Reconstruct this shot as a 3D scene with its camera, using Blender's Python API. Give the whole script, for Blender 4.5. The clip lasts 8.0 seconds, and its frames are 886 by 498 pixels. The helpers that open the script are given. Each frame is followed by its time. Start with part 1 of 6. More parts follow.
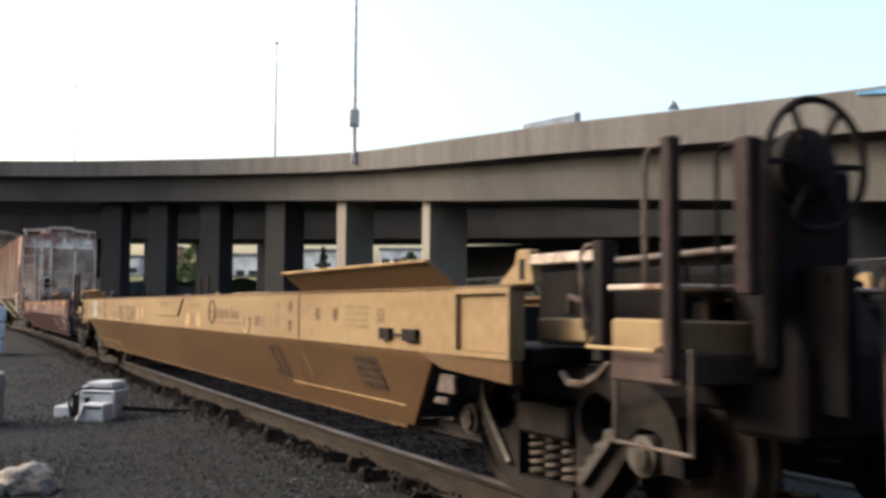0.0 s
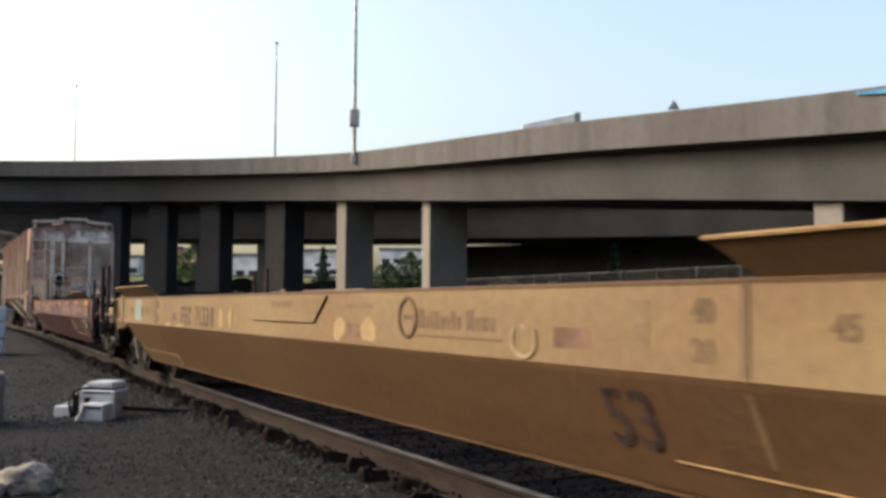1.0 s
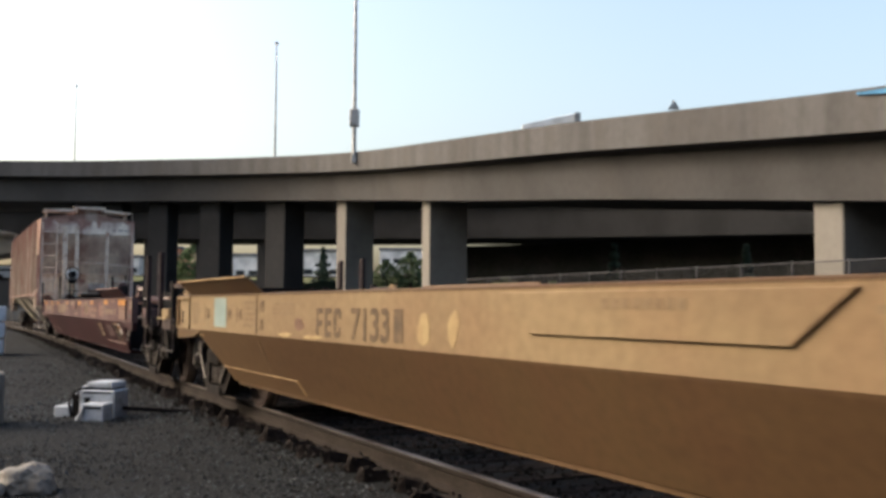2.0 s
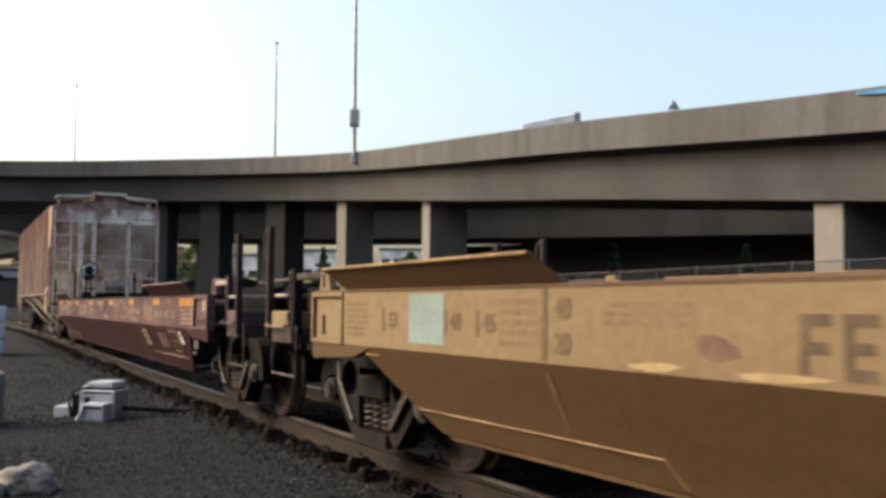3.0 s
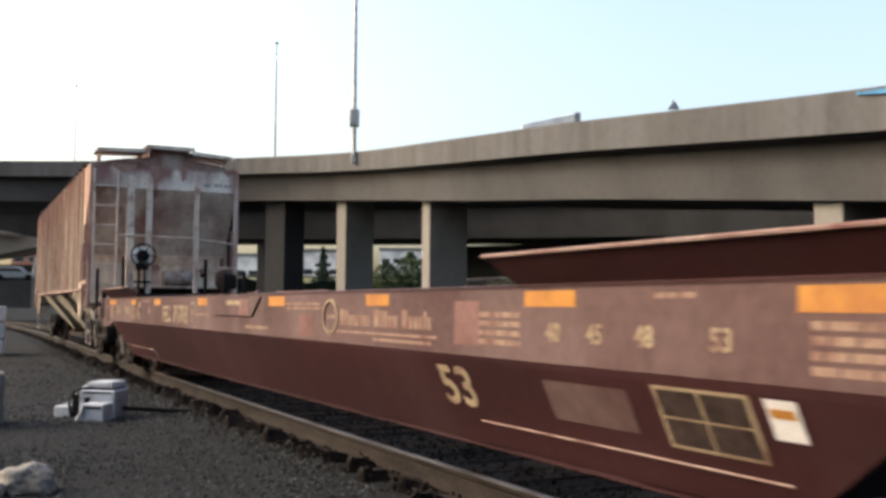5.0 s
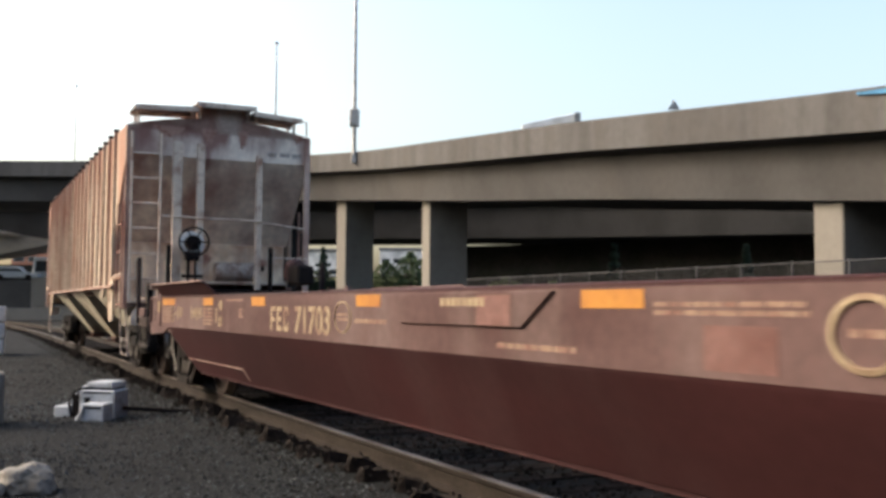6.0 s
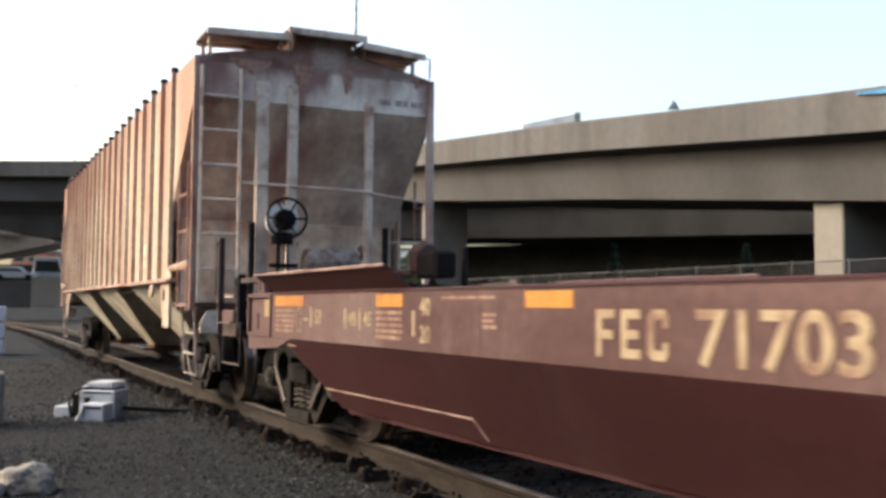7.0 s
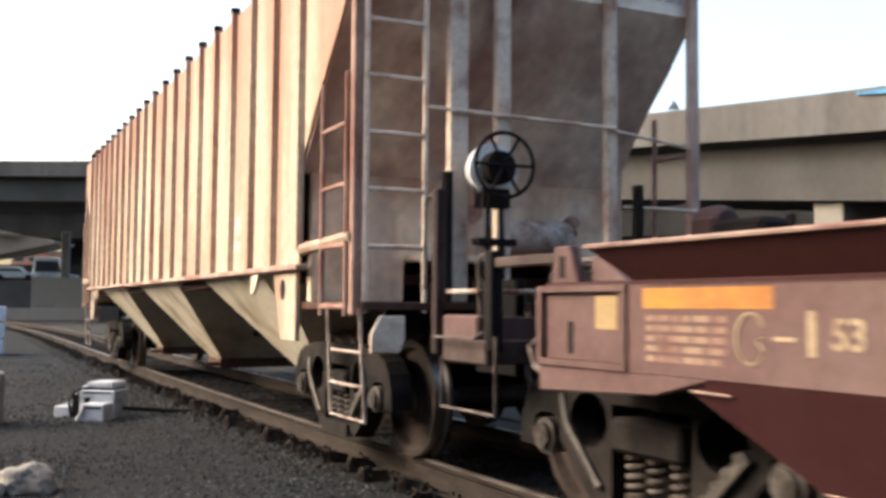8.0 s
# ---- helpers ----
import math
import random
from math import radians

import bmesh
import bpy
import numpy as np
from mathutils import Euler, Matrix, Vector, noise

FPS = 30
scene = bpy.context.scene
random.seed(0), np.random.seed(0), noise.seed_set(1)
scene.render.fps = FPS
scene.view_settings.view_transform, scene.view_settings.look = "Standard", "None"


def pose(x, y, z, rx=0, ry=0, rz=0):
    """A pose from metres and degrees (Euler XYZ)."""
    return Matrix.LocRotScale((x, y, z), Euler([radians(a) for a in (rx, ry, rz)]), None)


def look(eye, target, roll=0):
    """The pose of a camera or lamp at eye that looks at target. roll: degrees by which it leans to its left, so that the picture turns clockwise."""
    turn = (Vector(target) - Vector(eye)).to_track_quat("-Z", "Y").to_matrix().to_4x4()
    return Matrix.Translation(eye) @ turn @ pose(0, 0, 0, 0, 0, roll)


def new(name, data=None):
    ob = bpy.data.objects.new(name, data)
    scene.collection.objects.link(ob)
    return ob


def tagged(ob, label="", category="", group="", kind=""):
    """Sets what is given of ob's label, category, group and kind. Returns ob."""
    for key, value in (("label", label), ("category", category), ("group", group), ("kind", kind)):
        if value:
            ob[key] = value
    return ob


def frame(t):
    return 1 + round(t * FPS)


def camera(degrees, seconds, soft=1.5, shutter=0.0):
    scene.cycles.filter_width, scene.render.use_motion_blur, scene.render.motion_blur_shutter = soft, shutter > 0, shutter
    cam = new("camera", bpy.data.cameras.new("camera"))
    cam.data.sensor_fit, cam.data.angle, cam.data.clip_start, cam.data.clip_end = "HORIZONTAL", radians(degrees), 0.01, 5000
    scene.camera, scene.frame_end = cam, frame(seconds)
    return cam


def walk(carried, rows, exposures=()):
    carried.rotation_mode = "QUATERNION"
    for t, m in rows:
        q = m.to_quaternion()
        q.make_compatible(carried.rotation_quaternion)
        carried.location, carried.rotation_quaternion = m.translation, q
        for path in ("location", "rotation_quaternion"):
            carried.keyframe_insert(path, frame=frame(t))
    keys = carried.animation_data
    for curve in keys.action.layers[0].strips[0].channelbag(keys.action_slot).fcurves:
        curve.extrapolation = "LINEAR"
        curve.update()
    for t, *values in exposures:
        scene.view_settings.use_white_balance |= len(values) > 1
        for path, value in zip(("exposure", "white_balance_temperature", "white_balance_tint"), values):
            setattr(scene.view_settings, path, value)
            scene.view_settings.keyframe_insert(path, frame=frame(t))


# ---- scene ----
cam = camera(47.225, 8.0, soft=3.4, shutter=0.28)
EYE = (0.0, 0.0, 1.16218)
VIEW = look(EYE, (0.0, 10.0, 1.16218 + 10.0 * math.tan(0.057672)), 0.4401)
walk(cam, [(0.0, VIEW), (8.0, VIEW)], exposures=[(0.0, 1.2), (0.3, 1.06), (0.5, 0.94), (0.8, 0.88), (3.8, 0.88), (4.4, 1.06), (6.0, 1.04), (6.5, 1.12), (7.2, 1.35), (8.0, 1.5)])

# ---- world and light ----
SUN_EL, SUN_AZ = radians(31), Vector((-0.97, 0.12))
world = bpy.data.worlds.new("sky")
scene.world = world
world.use_nodes = True
wn = world.node_tree.nodes
wl = world.node_tree.links
bg = wn["Background"]
sky = wn.new("ShaderNodeTexSky")
sky.sky_type = "NISHITA"
sky.sun_disc = False
sky.sun_elevation = SUN_EL
sky.sun_rotation = math.atan2(SUN_AZ.x, SUN_AZ.y)
sky.dust_density = 6.0
sky.air_density = 1.15
sky.ozone_density = 0.6
wl.new(sky.outputs[0], bg.inputs[0])
bg.inputs[1].default_value = 0.205

sun_data = bpy.data.lights.new("sun", "SUN")
sun_data.energy = 0.72
sun_data.angle = radians(4.0)
sun_data.color = (1.0, 0.90, 0.82)
sun = new("sun", sun_data)
sdir = Vector((SUN_AZ.x * math.cos(SUN_EL), SUN_AZ.y * math.cos(SUN_EL), math.sin(SUN_EL)))
sun.matrix_world = look(sdir * 60, (0, 0, 0))


# ---- materials ----
def mat(name, colour, rough=0.7, metal=0.0, dirt=None, dirt_amount=0.5, scale=2.0, fine=25.0, bump=0.15, stretch=(1, 1, 1), spread=0.25, spec=0.12, rand=0.0, streak=None, streak_amount=0.5, streak_scale=(2.6, 2.6, 0.22)):
    """A base colour broken by a fine grain, and by large stains of a second colour."""
    m = bpy.data.materials.new(name)
    m.use_nodes = True
    n, l = m.node_tree.nodes, m.node_tree.links
    b = n["Principled BSDF"]
    tc = n.new("ShaderNodeTexCoord")
    mp = n.new("ShaderNodeMapping")
    mp.inputs["Scale"].default_value = stretch
    l.new(tc.outputs["Object"], mp.inputs[0])
    big = n.new("ShaderNodeTexNoise")
    big.inputs["Scale"].default_value, big.inputs["Detail"].default_value = scale, 6
    l.new(mp.outputs[0], big.inputs["Vector"])
    small = n.new("ShaderNodeTexNoise")
    small.inputs["Scale"].default_value, small.inputs["Detail"].default_value = fine, 4
    l.new(tc.outputs["Object"], small.inputs["Vector"])
    ramp = n.new("ShaderNodeMapRange")
    ramp.inputs[1].default_value, ramp.inputs[2].default_value = 0.62 - 0.35 * dirt_amount, 0.78 - 0.25 * dirt_amount
    l.new(big.outputs[0], ramp.inputs[0])
    mix = n.new("ShaderNodeMix")
    mix.data_type = "RGBA"
    d = dirt or tuple(c * 0.55 for c in colour)
    mix.inputs[6].default_value, mix.inputs[7].default_value = (*colour, 1), (*d, 1)
    l.new(ramp.outputs[0], mix.inputs[0])
    hsv = n.new("ShaderNodeHueSaturation")
    mr = n.new("ShaderNodeMapRange")
    mr.inputs[1].default_value, mr.inputs[2].default_value = 0.3, 0.7
    mr.inputs[3].default_value, mr.inputs[4].default_value = 1 - spread, 1 + spread
    l.new(small.outputs[0], mr.inputs[0])
    value = mr.outputs[0]
    if rand:
        oi = n.new("ShaderNodeObjectInfo")
        rr = n.new("ShaderNodeMapRange")
        rr.inputs[3].default_value, rr.inputs[4].default_value = 1 - rand, 1 + rand
        l.new(oi.outputs["Random"], rr.inputs[0])
        mul = n.new("ShaderNodeMath")
        mul.operation = "MULTIPLY"
        l.new(rr.outputs[0], mul.inputs[0])
        l.new(mr.outputs[0], mul.inputs[1])
        value = mul.outputs[0]
    l.new(value, hsv.inputs["Value"])
    tone = mix.outputs[2]
    if streak:
        mp2 = n.new("ShaderNodeMapping")
        mp2.inputs["Scale"].default_value = streak_scale
        mp2.inputs["Location"].default_value = (3.1, 7.7, 1.3)
        l.new(tc.outputs["Object"], mp2.inputs[0])
        run = n.new("ShaderNodeTexNoise")
        run.inputs["Scale"].default_value, run.inputs["Detail"].default_value = 1.0, 5
        l.new(mp2.outputs[0], run.inputs["Vector"])
        rr2 = n.new("ShaderNodeMapRange")
        rr2.inputs[1].default_value, rr2.inputs[2].default_value, rr2.inputs[4].default_value = 0.48, 0.66, streak_amount
        l.new(run.outputs[0], rr2.inputs[0])
        mix2 = n.new("ShaderNodeMix")
        mix2.data_type = "RGBA"
        mix2.inputs[7].default_value = (*streak, 1)
        l.new(tone, mix2.inputs[6])
        l.new(rr2.outputs[0], mix2.inputs[0])
        tone = mix2.outputs[2]
    l.new(tone, hsv.inputs["Color"])
    l.new(hsv.outputs[0], b.inputs["Base Color"])
    bp = n.new("ShaderNodeBump")
    bp.inputs["Strength"].default_value, bp.inputs["Distance"].default_value = bump, 0.02
    l.new(small.outputs[0], bp.inputs["Height"])
    l.new(bp.outputs[0], b.inputs["Normal"])
    b.inputs["Roughness"].default_value, b.inputs["Metallic"].default_value = rough, metal
    b.inputs["Specular IOR Level"].default_value = spec
    return m


RUST = (0.13, 0.045, 0.025)
M = {
    # Both wagons: upper paint faded; lower paint darker, with its lean's shade put in.
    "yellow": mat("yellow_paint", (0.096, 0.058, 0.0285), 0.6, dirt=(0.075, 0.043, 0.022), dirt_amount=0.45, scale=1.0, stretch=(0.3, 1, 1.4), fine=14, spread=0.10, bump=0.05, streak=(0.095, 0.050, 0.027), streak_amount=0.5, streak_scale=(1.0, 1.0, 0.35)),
    "yellow_upper": mat("faded_sunlit_yellow_paint", (0.222, 0.160, 0.089), 0.7, dirt=(0.178, 0.122, 0.068), dirt_amount=0.5, scale=0.9, stretch=(0.35, 1, 1.2), fine=14, spread=0.10, bump=0.05, streak=(0.205, 0.130, 0.072), streak_amount=0.45, streak_scale=(1.1, 2.0, 0.8)),
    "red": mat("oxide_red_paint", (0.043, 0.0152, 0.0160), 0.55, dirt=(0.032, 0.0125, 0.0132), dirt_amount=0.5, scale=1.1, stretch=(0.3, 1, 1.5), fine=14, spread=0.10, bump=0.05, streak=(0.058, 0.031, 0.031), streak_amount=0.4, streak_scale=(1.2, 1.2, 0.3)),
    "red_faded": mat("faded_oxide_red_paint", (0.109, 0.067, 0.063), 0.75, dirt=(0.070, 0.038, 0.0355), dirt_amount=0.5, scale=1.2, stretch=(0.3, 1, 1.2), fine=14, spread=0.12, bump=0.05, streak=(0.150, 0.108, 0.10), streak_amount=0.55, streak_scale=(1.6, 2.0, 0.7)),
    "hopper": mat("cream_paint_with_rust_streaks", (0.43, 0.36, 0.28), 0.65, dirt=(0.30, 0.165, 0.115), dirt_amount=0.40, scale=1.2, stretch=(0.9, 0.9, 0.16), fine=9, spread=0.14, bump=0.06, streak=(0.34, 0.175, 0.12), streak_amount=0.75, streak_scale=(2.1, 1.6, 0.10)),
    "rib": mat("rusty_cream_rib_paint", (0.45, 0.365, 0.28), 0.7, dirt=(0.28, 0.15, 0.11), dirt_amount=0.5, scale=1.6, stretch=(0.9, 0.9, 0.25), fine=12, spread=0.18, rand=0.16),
    # Lighter than the side paint, to make up for the end's shade.
    "hopper_end": mat("shade_lifted_paint_with_rust_streaks", (0.84, 0.75, 0.64), 0.65, dirt=(0.47, 0.33, 0.275), dirt_amount=0.35, scale=1.1, stretch=(1, 1, 0.3), fine=9, spread=0.14, bump=0.06, streak=(0.40, 0.255, 0.21), streak_amount=0.6, streak_scale=(2.0, 2.0, 0.25)),
    # Warm tint put in to offset the blue light in the end's shade.
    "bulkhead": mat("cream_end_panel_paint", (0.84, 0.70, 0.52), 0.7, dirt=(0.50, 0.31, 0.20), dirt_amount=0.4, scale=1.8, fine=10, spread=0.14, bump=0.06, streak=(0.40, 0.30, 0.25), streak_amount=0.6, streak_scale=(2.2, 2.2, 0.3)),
    "hopper_chute": mat("greenish_cream_paint", (0.60, 0.55, 0.44), 0.65, dirt=(0.32, 0.25, 0.17), dirt_amount=0.35, scale=1.5, fine=12, spread=0.1),
    "rust": mat("rusty_steel", (0.075, 0.048, 0.039), 0.8, 0.0, dirt=(0.07, 0.028, 0.018), dirt_amount=0.6, scale=5, fine=40, spread=0.3),
    "dark": mat("dark_greasy_steel", (0.0135, 0.0122, 0.0125), 0.8, 0.0, dirt=(0.021, 0.0165, 0.016), dirt_amount=0.5, scale=4, fine=40, spec=0.06),
    # Near black: the darkness inside the wagon ends is put into this colour.
    "end_black": mat("black_end_gear_steel", (0.0065, 0.0062, 0.0066), 0.85, 0.0, dirt=(0.012, 0.0095, 0.0092), dirt_amount=0.45, scale=4, fine=40, spec=0.05),
    "truck": mat("brown_cast_steel", (0.0235, 0.0198, 0.0183), 0.8, 0.0, dirt=(0.0085, 0.0077, 0.0075), spec=0.08, dirt_amount=0.5, scale=4, fine=30),
    "wheel": mat("brown_wheel_steel", (0.055, 0.041, 0.036), 0.6, 0.2, dirt=(0.022, 0.0175, 0.016), dirt_amount=0.5, scale=3, fine=20),
    "tread": mat("worn_wheel_tread_steel", (0.16, 0.14, 0.125), 0.35, 0.9, dirt=(0.1, 0.08, 0.07), scale=6, spread=0.1),
    "galv": mat("pale_painted_rung_steel", (0.42, 0.37, 0.33), 0.6, 0.1, dirt=(0.16, 0.085, 0.06), dirt_amount=0.5, scale=6, fine=30),
    "railtop": mat("worn_rail_steel", (0.125, 0.108, 0.095), 0.5, 0.3, dirt=(0.05, 0.038, 0.03), dirt_amount=0.5, scale=3, fine=30, spread=0.2),
    "railside": mat("rusty_rail_steel", (0.033, 0.026, 0.0215), 0.85, 0.0, dirt=(0.019, 0.0145, 0.012), dirt_amount=0.5, scale=2, fine=40, stretch=(1, 1, 3), spread=0.3),
    "tie": mat("weathered_timber", (0.0190, 0.0138, 0.0118), 0.9, dirt=(0.0095, 0.0074, 0.0066), dirt_amount=0.6, scale=4, fine=30, stretch=(6, 1, 6), spread=0.35, bump=0.6, rand=0.35),
    "concrete": mat("weathered_concrete", (0.0620, 0.0604, 0.0600), 0.9, dirt=(0.048, 0.0468, 0.0465), dirt_amount=0.5, scale=0.25, fine=3.5, stretch=(1, 1, 0.8), spread=0.07, bump=0.05, streak=(0.068, 0.0625, 0.058), streak_amount=0.4, streak_scale=(0.25, 0.25, 0.08)),
    "barrier": mat("streaked_concrete", (0.089, 0.0868, 0.0860), 0.9, dirt=(0.066, 0.0642, 0.0635), dirt_amount=0.5, scale=0.9, fine=3, stretch=(1.0, 1.0, 0.10), spread=0.08, bump=0.05, streak=(0.066, 0.0605, 0.056), streak_amount=0.55, streak_scale=(0.6, 0.6, 0.07)),
    # Dark copy of the column concrete: shade under the ramps put into colour.
    "shaded_concrete": mat("shade_darkened_concrete", (0.030, 0.030, 0.031), 0.9, dirt=(0.022, 0.022, 0.023), dirt_amount=0.5, scale=0.3, fine=3, spread=0.08, bump=0.05),
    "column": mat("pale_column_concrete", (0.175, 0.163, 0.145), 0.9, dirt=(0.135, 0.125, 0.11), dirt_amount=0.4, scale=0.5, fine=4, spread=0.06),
    # Paler than the other concrete: sun on the slip road put into colour.
    "lit_slip_concrete": mat("sunlit_slip_road_concrete", (0.34, 0.32, 0.29), 0.9, dirt=(0.27, 0.25, 0.225), dirt_amount=0.4, scale=0.4, fine=4, spread=0.06),
    "gravel": mat("dark_gravel", (0.0092, 0.0101, 0.0108), 0.95, dirt=(0.0062, 0.0068, 0.0073), dirt_amount=0.5, scale=0.8, fine=55, spread=0.55, bump=0.3),
    "stone": mat("grey_gravel_stones", (0.0215, 0.0232, 0.0246), 0.9, dirt=(0.0155, 0.0165, 0.017), dirt_amount=0.5, scale=9, fine=40, spread=0.4),
    "ballast_stone": mat("dark_brown_ballast_stones", (0.014, 0.0118, 0.0105), 0.9, dirt=(0.0085, 0.0072, 0.0065), dirt_amount=0.5, scale=9, fine=40, spread=0.4),
    "hopper_rung": mat("chalky_white_rung_paint", (0.66, 0.56, 0.455), 0.7, dirt=(0.34, 0.205, 0.15), dirt_amount=0.35, scale=4, fine=25, spread=0.12),
    "roof_rust": mat("rust_covered_roof_paint", (0.30, 0.19, 0.155), 0.85, dirt=(0.19, 0.09, 0.07), dirt_amount=0.5, scale=2.5, fine=20, spread=0.2, streak=(0.5, 0.42, 0.35), streak_amount=0.6),
    "rust_stain": mat("dried_rust_stain", (0.40, 0.25, 0.20), 0.85, dirt=(0.27, 0.13, 0.10), dirt_amount=0.5, scale=7, fine=30, spread=0.25),
    "white": mat("white_paint", (0.48, 0.515, 0.55), 0.5, dirt=(0.27, 0.29, 0.315), dirt_amount=0.35, scale=8, fine=30, spread=0.08),
    "sign_white": mat("white_sign_paint", (0.78, 0.77, 0.74), 0.5, dirt=(0.6, 0.58, 0.54), scale=1.5, spread=0.05),
    "red_pale": mat("chalky_faded_red_paint", (0.175, 0.098, 0.086), 0.8, dirt=(0.12, 0.06, 0.052), dirt_amount=0.5, scale=5, fine=20, spread=0.15),
    "cream_stencil": mat("cream_stencil_paint", (0.33, 0.26, 0.17), 0.7, dirt=(0.19, 0.12, 0.085), dirt_amount=0.5, scale=6, fine=25, spread=0.12),
    "faint_stencil": mat("faint_cream_stencil_paint", (0.25, 0.17, 0.125), 0.7, dirt=(0.16, 0.08, 0.065), dirt_amount=0.5, scale=6, fine=25, spread=0.15),
    "orange": mat("orange_reflector_paint", (0.408, 0.187, 0.0425), 0.6, dirt=(0.323, 0.136, 0.0425), scale=5, spread=0.1),
    "black_stencil": mat("faded_black_stencil_paint", (0.088, 0.064, 0.042), 0.7, dirt=(0.14, 0.096, 0.056), dirt_amount=0.45, scale=7, spread=0.15),
    "soft_stencil": mat("ghosted_stencil_paint", (0.128, 0.088, 0.054), 0.7, dirt=(0.165, 0.112, 0.066), scale=6, spread=0.12),
    "ghost_yellow": mat("faintly_ghosted_paint", (0.185, 0.132, 0.078), 0.7, dirt=(0.16, 0.108, 0.062), scale=6, spread=0.12),
    "ghost_lower": mat("ghosted_lower_paint", (0.088, 0.052, 0.028), 0.7, dirt=(0.075, 0.043, 0.024), scale=5, spread=0.12),
    "edge_yellow": mat("pale_worn_edge", (0.27, 0.18, 0.088), 0.7, dirt=(0.17, 0.105, 0.05), scale=4, spread=0.15),
    "edge_red": mat("pale_pink_worn_edge", (0.272, 0.192, 0.16), 0.7, dirt=(0.16, 0.08, 0.072), scale=4, spread=0.15),
    "post": mat("dark_red_brown_steel", (0.030, 0.0195, 0.020), 0.7, dirt=(0.018, 0.013, 0.0135), scale=4, spread=0.2),
    "bearing": mat("worn_bearing_steel", (0.085, 0.077, 0.07), 0.5, 0.2, dirt=(0.03, 0.024, 0.021), dirt_amount=0.5, scale=9, spread=0.2),
    "spring": mat("dusty_spring_steel", (0.07, 0.058, 0.05), 0.6, 0.1, dirt=(0.025, 0.019, 0.017), scale=9, spread=0.25),
    "cyan": mat("pale_blue_green_paint_patch", (0.235, 0.300, 0.280), 0.6, dirt=(0.195, 0.25, 0.235), scale=3, spread=0.08),
    "bright_yellow": mat("fresh_yellow_paint", (0.33, 0.245, 0.125), 0.6, dirt=(0.28, 0.195, 0.10), scale=4, spread=0.1),
    "pink": mat("faded_pink_paint", (0.185, 0.112, 0.078), 0.7, scale=4, spread=0.12),
    "plate": mat("dark_notice_plate", (0.05, 0.035, 0.03), 0.5, scale=9, spread=0.3),
    "dull_steel": mat("dull_weathered_steel", (0.075, 0.075, 0.078), 0.7, 0.2, scale=3, spread=0.1),
    "steel": mat("galvanised_steel", (0.30, 0.30, 0.30), 0.5, 0.6, scale=3, spread=0.1),
    "dull_grating": mat("weathered_grating_steel", (0.21, 0.205, 0.20), 0.8, 0.0, dirt=(0.13, 0.10, 0.085), scale=3, spread=0.15),
    "bark": mat("bark", (0.06, 0.045, 0.035), 0.9, scale=6, spread=0.3),
    "leaf": mat("dull_green_leaves", (0.07, 0.095, 0.035), 0.7, dirt=(0.04, 0.06, 0.025), scale=1.5, fine=6, spread=0.4),
    "leaf_dark": mat("dark_conifer_needles", (0.03, 0.045, 0.028), 0.8, dirt=(0.02, 0.03, 0.02), scale=1.5, fine=6, spread=0.4),
    "wall_white": mat("white_render", (0.72, 0.70, 0.68), 0.8, scale=0.3, spread=0.05),
    "wall_brick": mat("red_brown_cladding", (0.34, 0.16, 0.11), 0.85, scale=0.3, spread=0.1),
    # Darkest concrete copy: the far ramp's shade is put into its colour.
    "deep_shade_concrete": mat("far_ramp_shade_concrete", (0.0165, 0.017, 0.0185), 0.9, dirt=(0.011, 0.0115, 0.0125), dirt_amount=0.5, scale=0.3, fine=3, spread=0.1, bump=0.05),
    "dusty": mat("dusty_faded_primer", (0.072, 0.054, 0.049), 0.8, dirt=(0.05, 0.035, 0.032), dirt_amount=0.5, scale=4, fine=25, spread=0.15),
    "bar_steel": mat("dull_handled_steel", (0.115, 0.095, 0.086), 0.6, 0.1, dirt=(0.05, 0.034, 0.028), dirt_amount=0.5, scale=6, fine=30, spread=0.2),
    "roof": mat("grey_roofing", (0.16, 0.16, 0.17), 0.8, scale=0.4, spread=0.1),
    "blue": mat("blue_banner_paint", (0.06, 0.2, 0.36), 0.6, scale=2, spread=0.1),
    "asphalt": mat("worn_asphalt", (0.07, 0.07, 0.072), 0.9, scale=0.5, fine=20, spread=0.2),
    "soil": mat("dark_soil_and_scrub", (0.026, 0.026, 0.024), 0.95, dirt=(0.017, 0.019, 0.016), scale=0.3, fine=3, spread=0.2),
    "grass": mat("dry_grass", (0.10, 0.10, 0.045), 0.9, dirt=(0.07, 0.08, 0.03), scale=0.2, fine=2, spread=0.3),
    "rock": mat("pale_boulder", (0.225, 0.21, 0.1875), 0.9, dirt=(0.135, 0.1275, 0.1125), scale=5, fine=30, spread=0.25, bump=0.7),
}
# each stone a little lighter or darker than the next
def vary_islands(m, lo, hi):
    n, l = m.node_tree.nodes, m.node_tree.links
    geo, mr, mul = n.new("ShaderNodeNewGeometry"), n.new("ShaderNodeMapRange"), n.new("ShaderNodeMixRGB")
    mr.inputs[3].default_value, mr.inputs[4].default_value = lo, hi
    l.new(geo.outputs["Random Per Island"], mr.inputs[0])
    mul.blend_type = "MULTIPLY"
    mul.inputs[0].default_value = 1.0
    b = n["Principled BSDF"]
    l.new(b.inputs["Base Color"].links[0].from_socket, mul.inputs[1])
    l.new(mr.outputs[0], mul.inputs[2])
    l.new(mul.outputs[0], b.inputs["Base Color"])


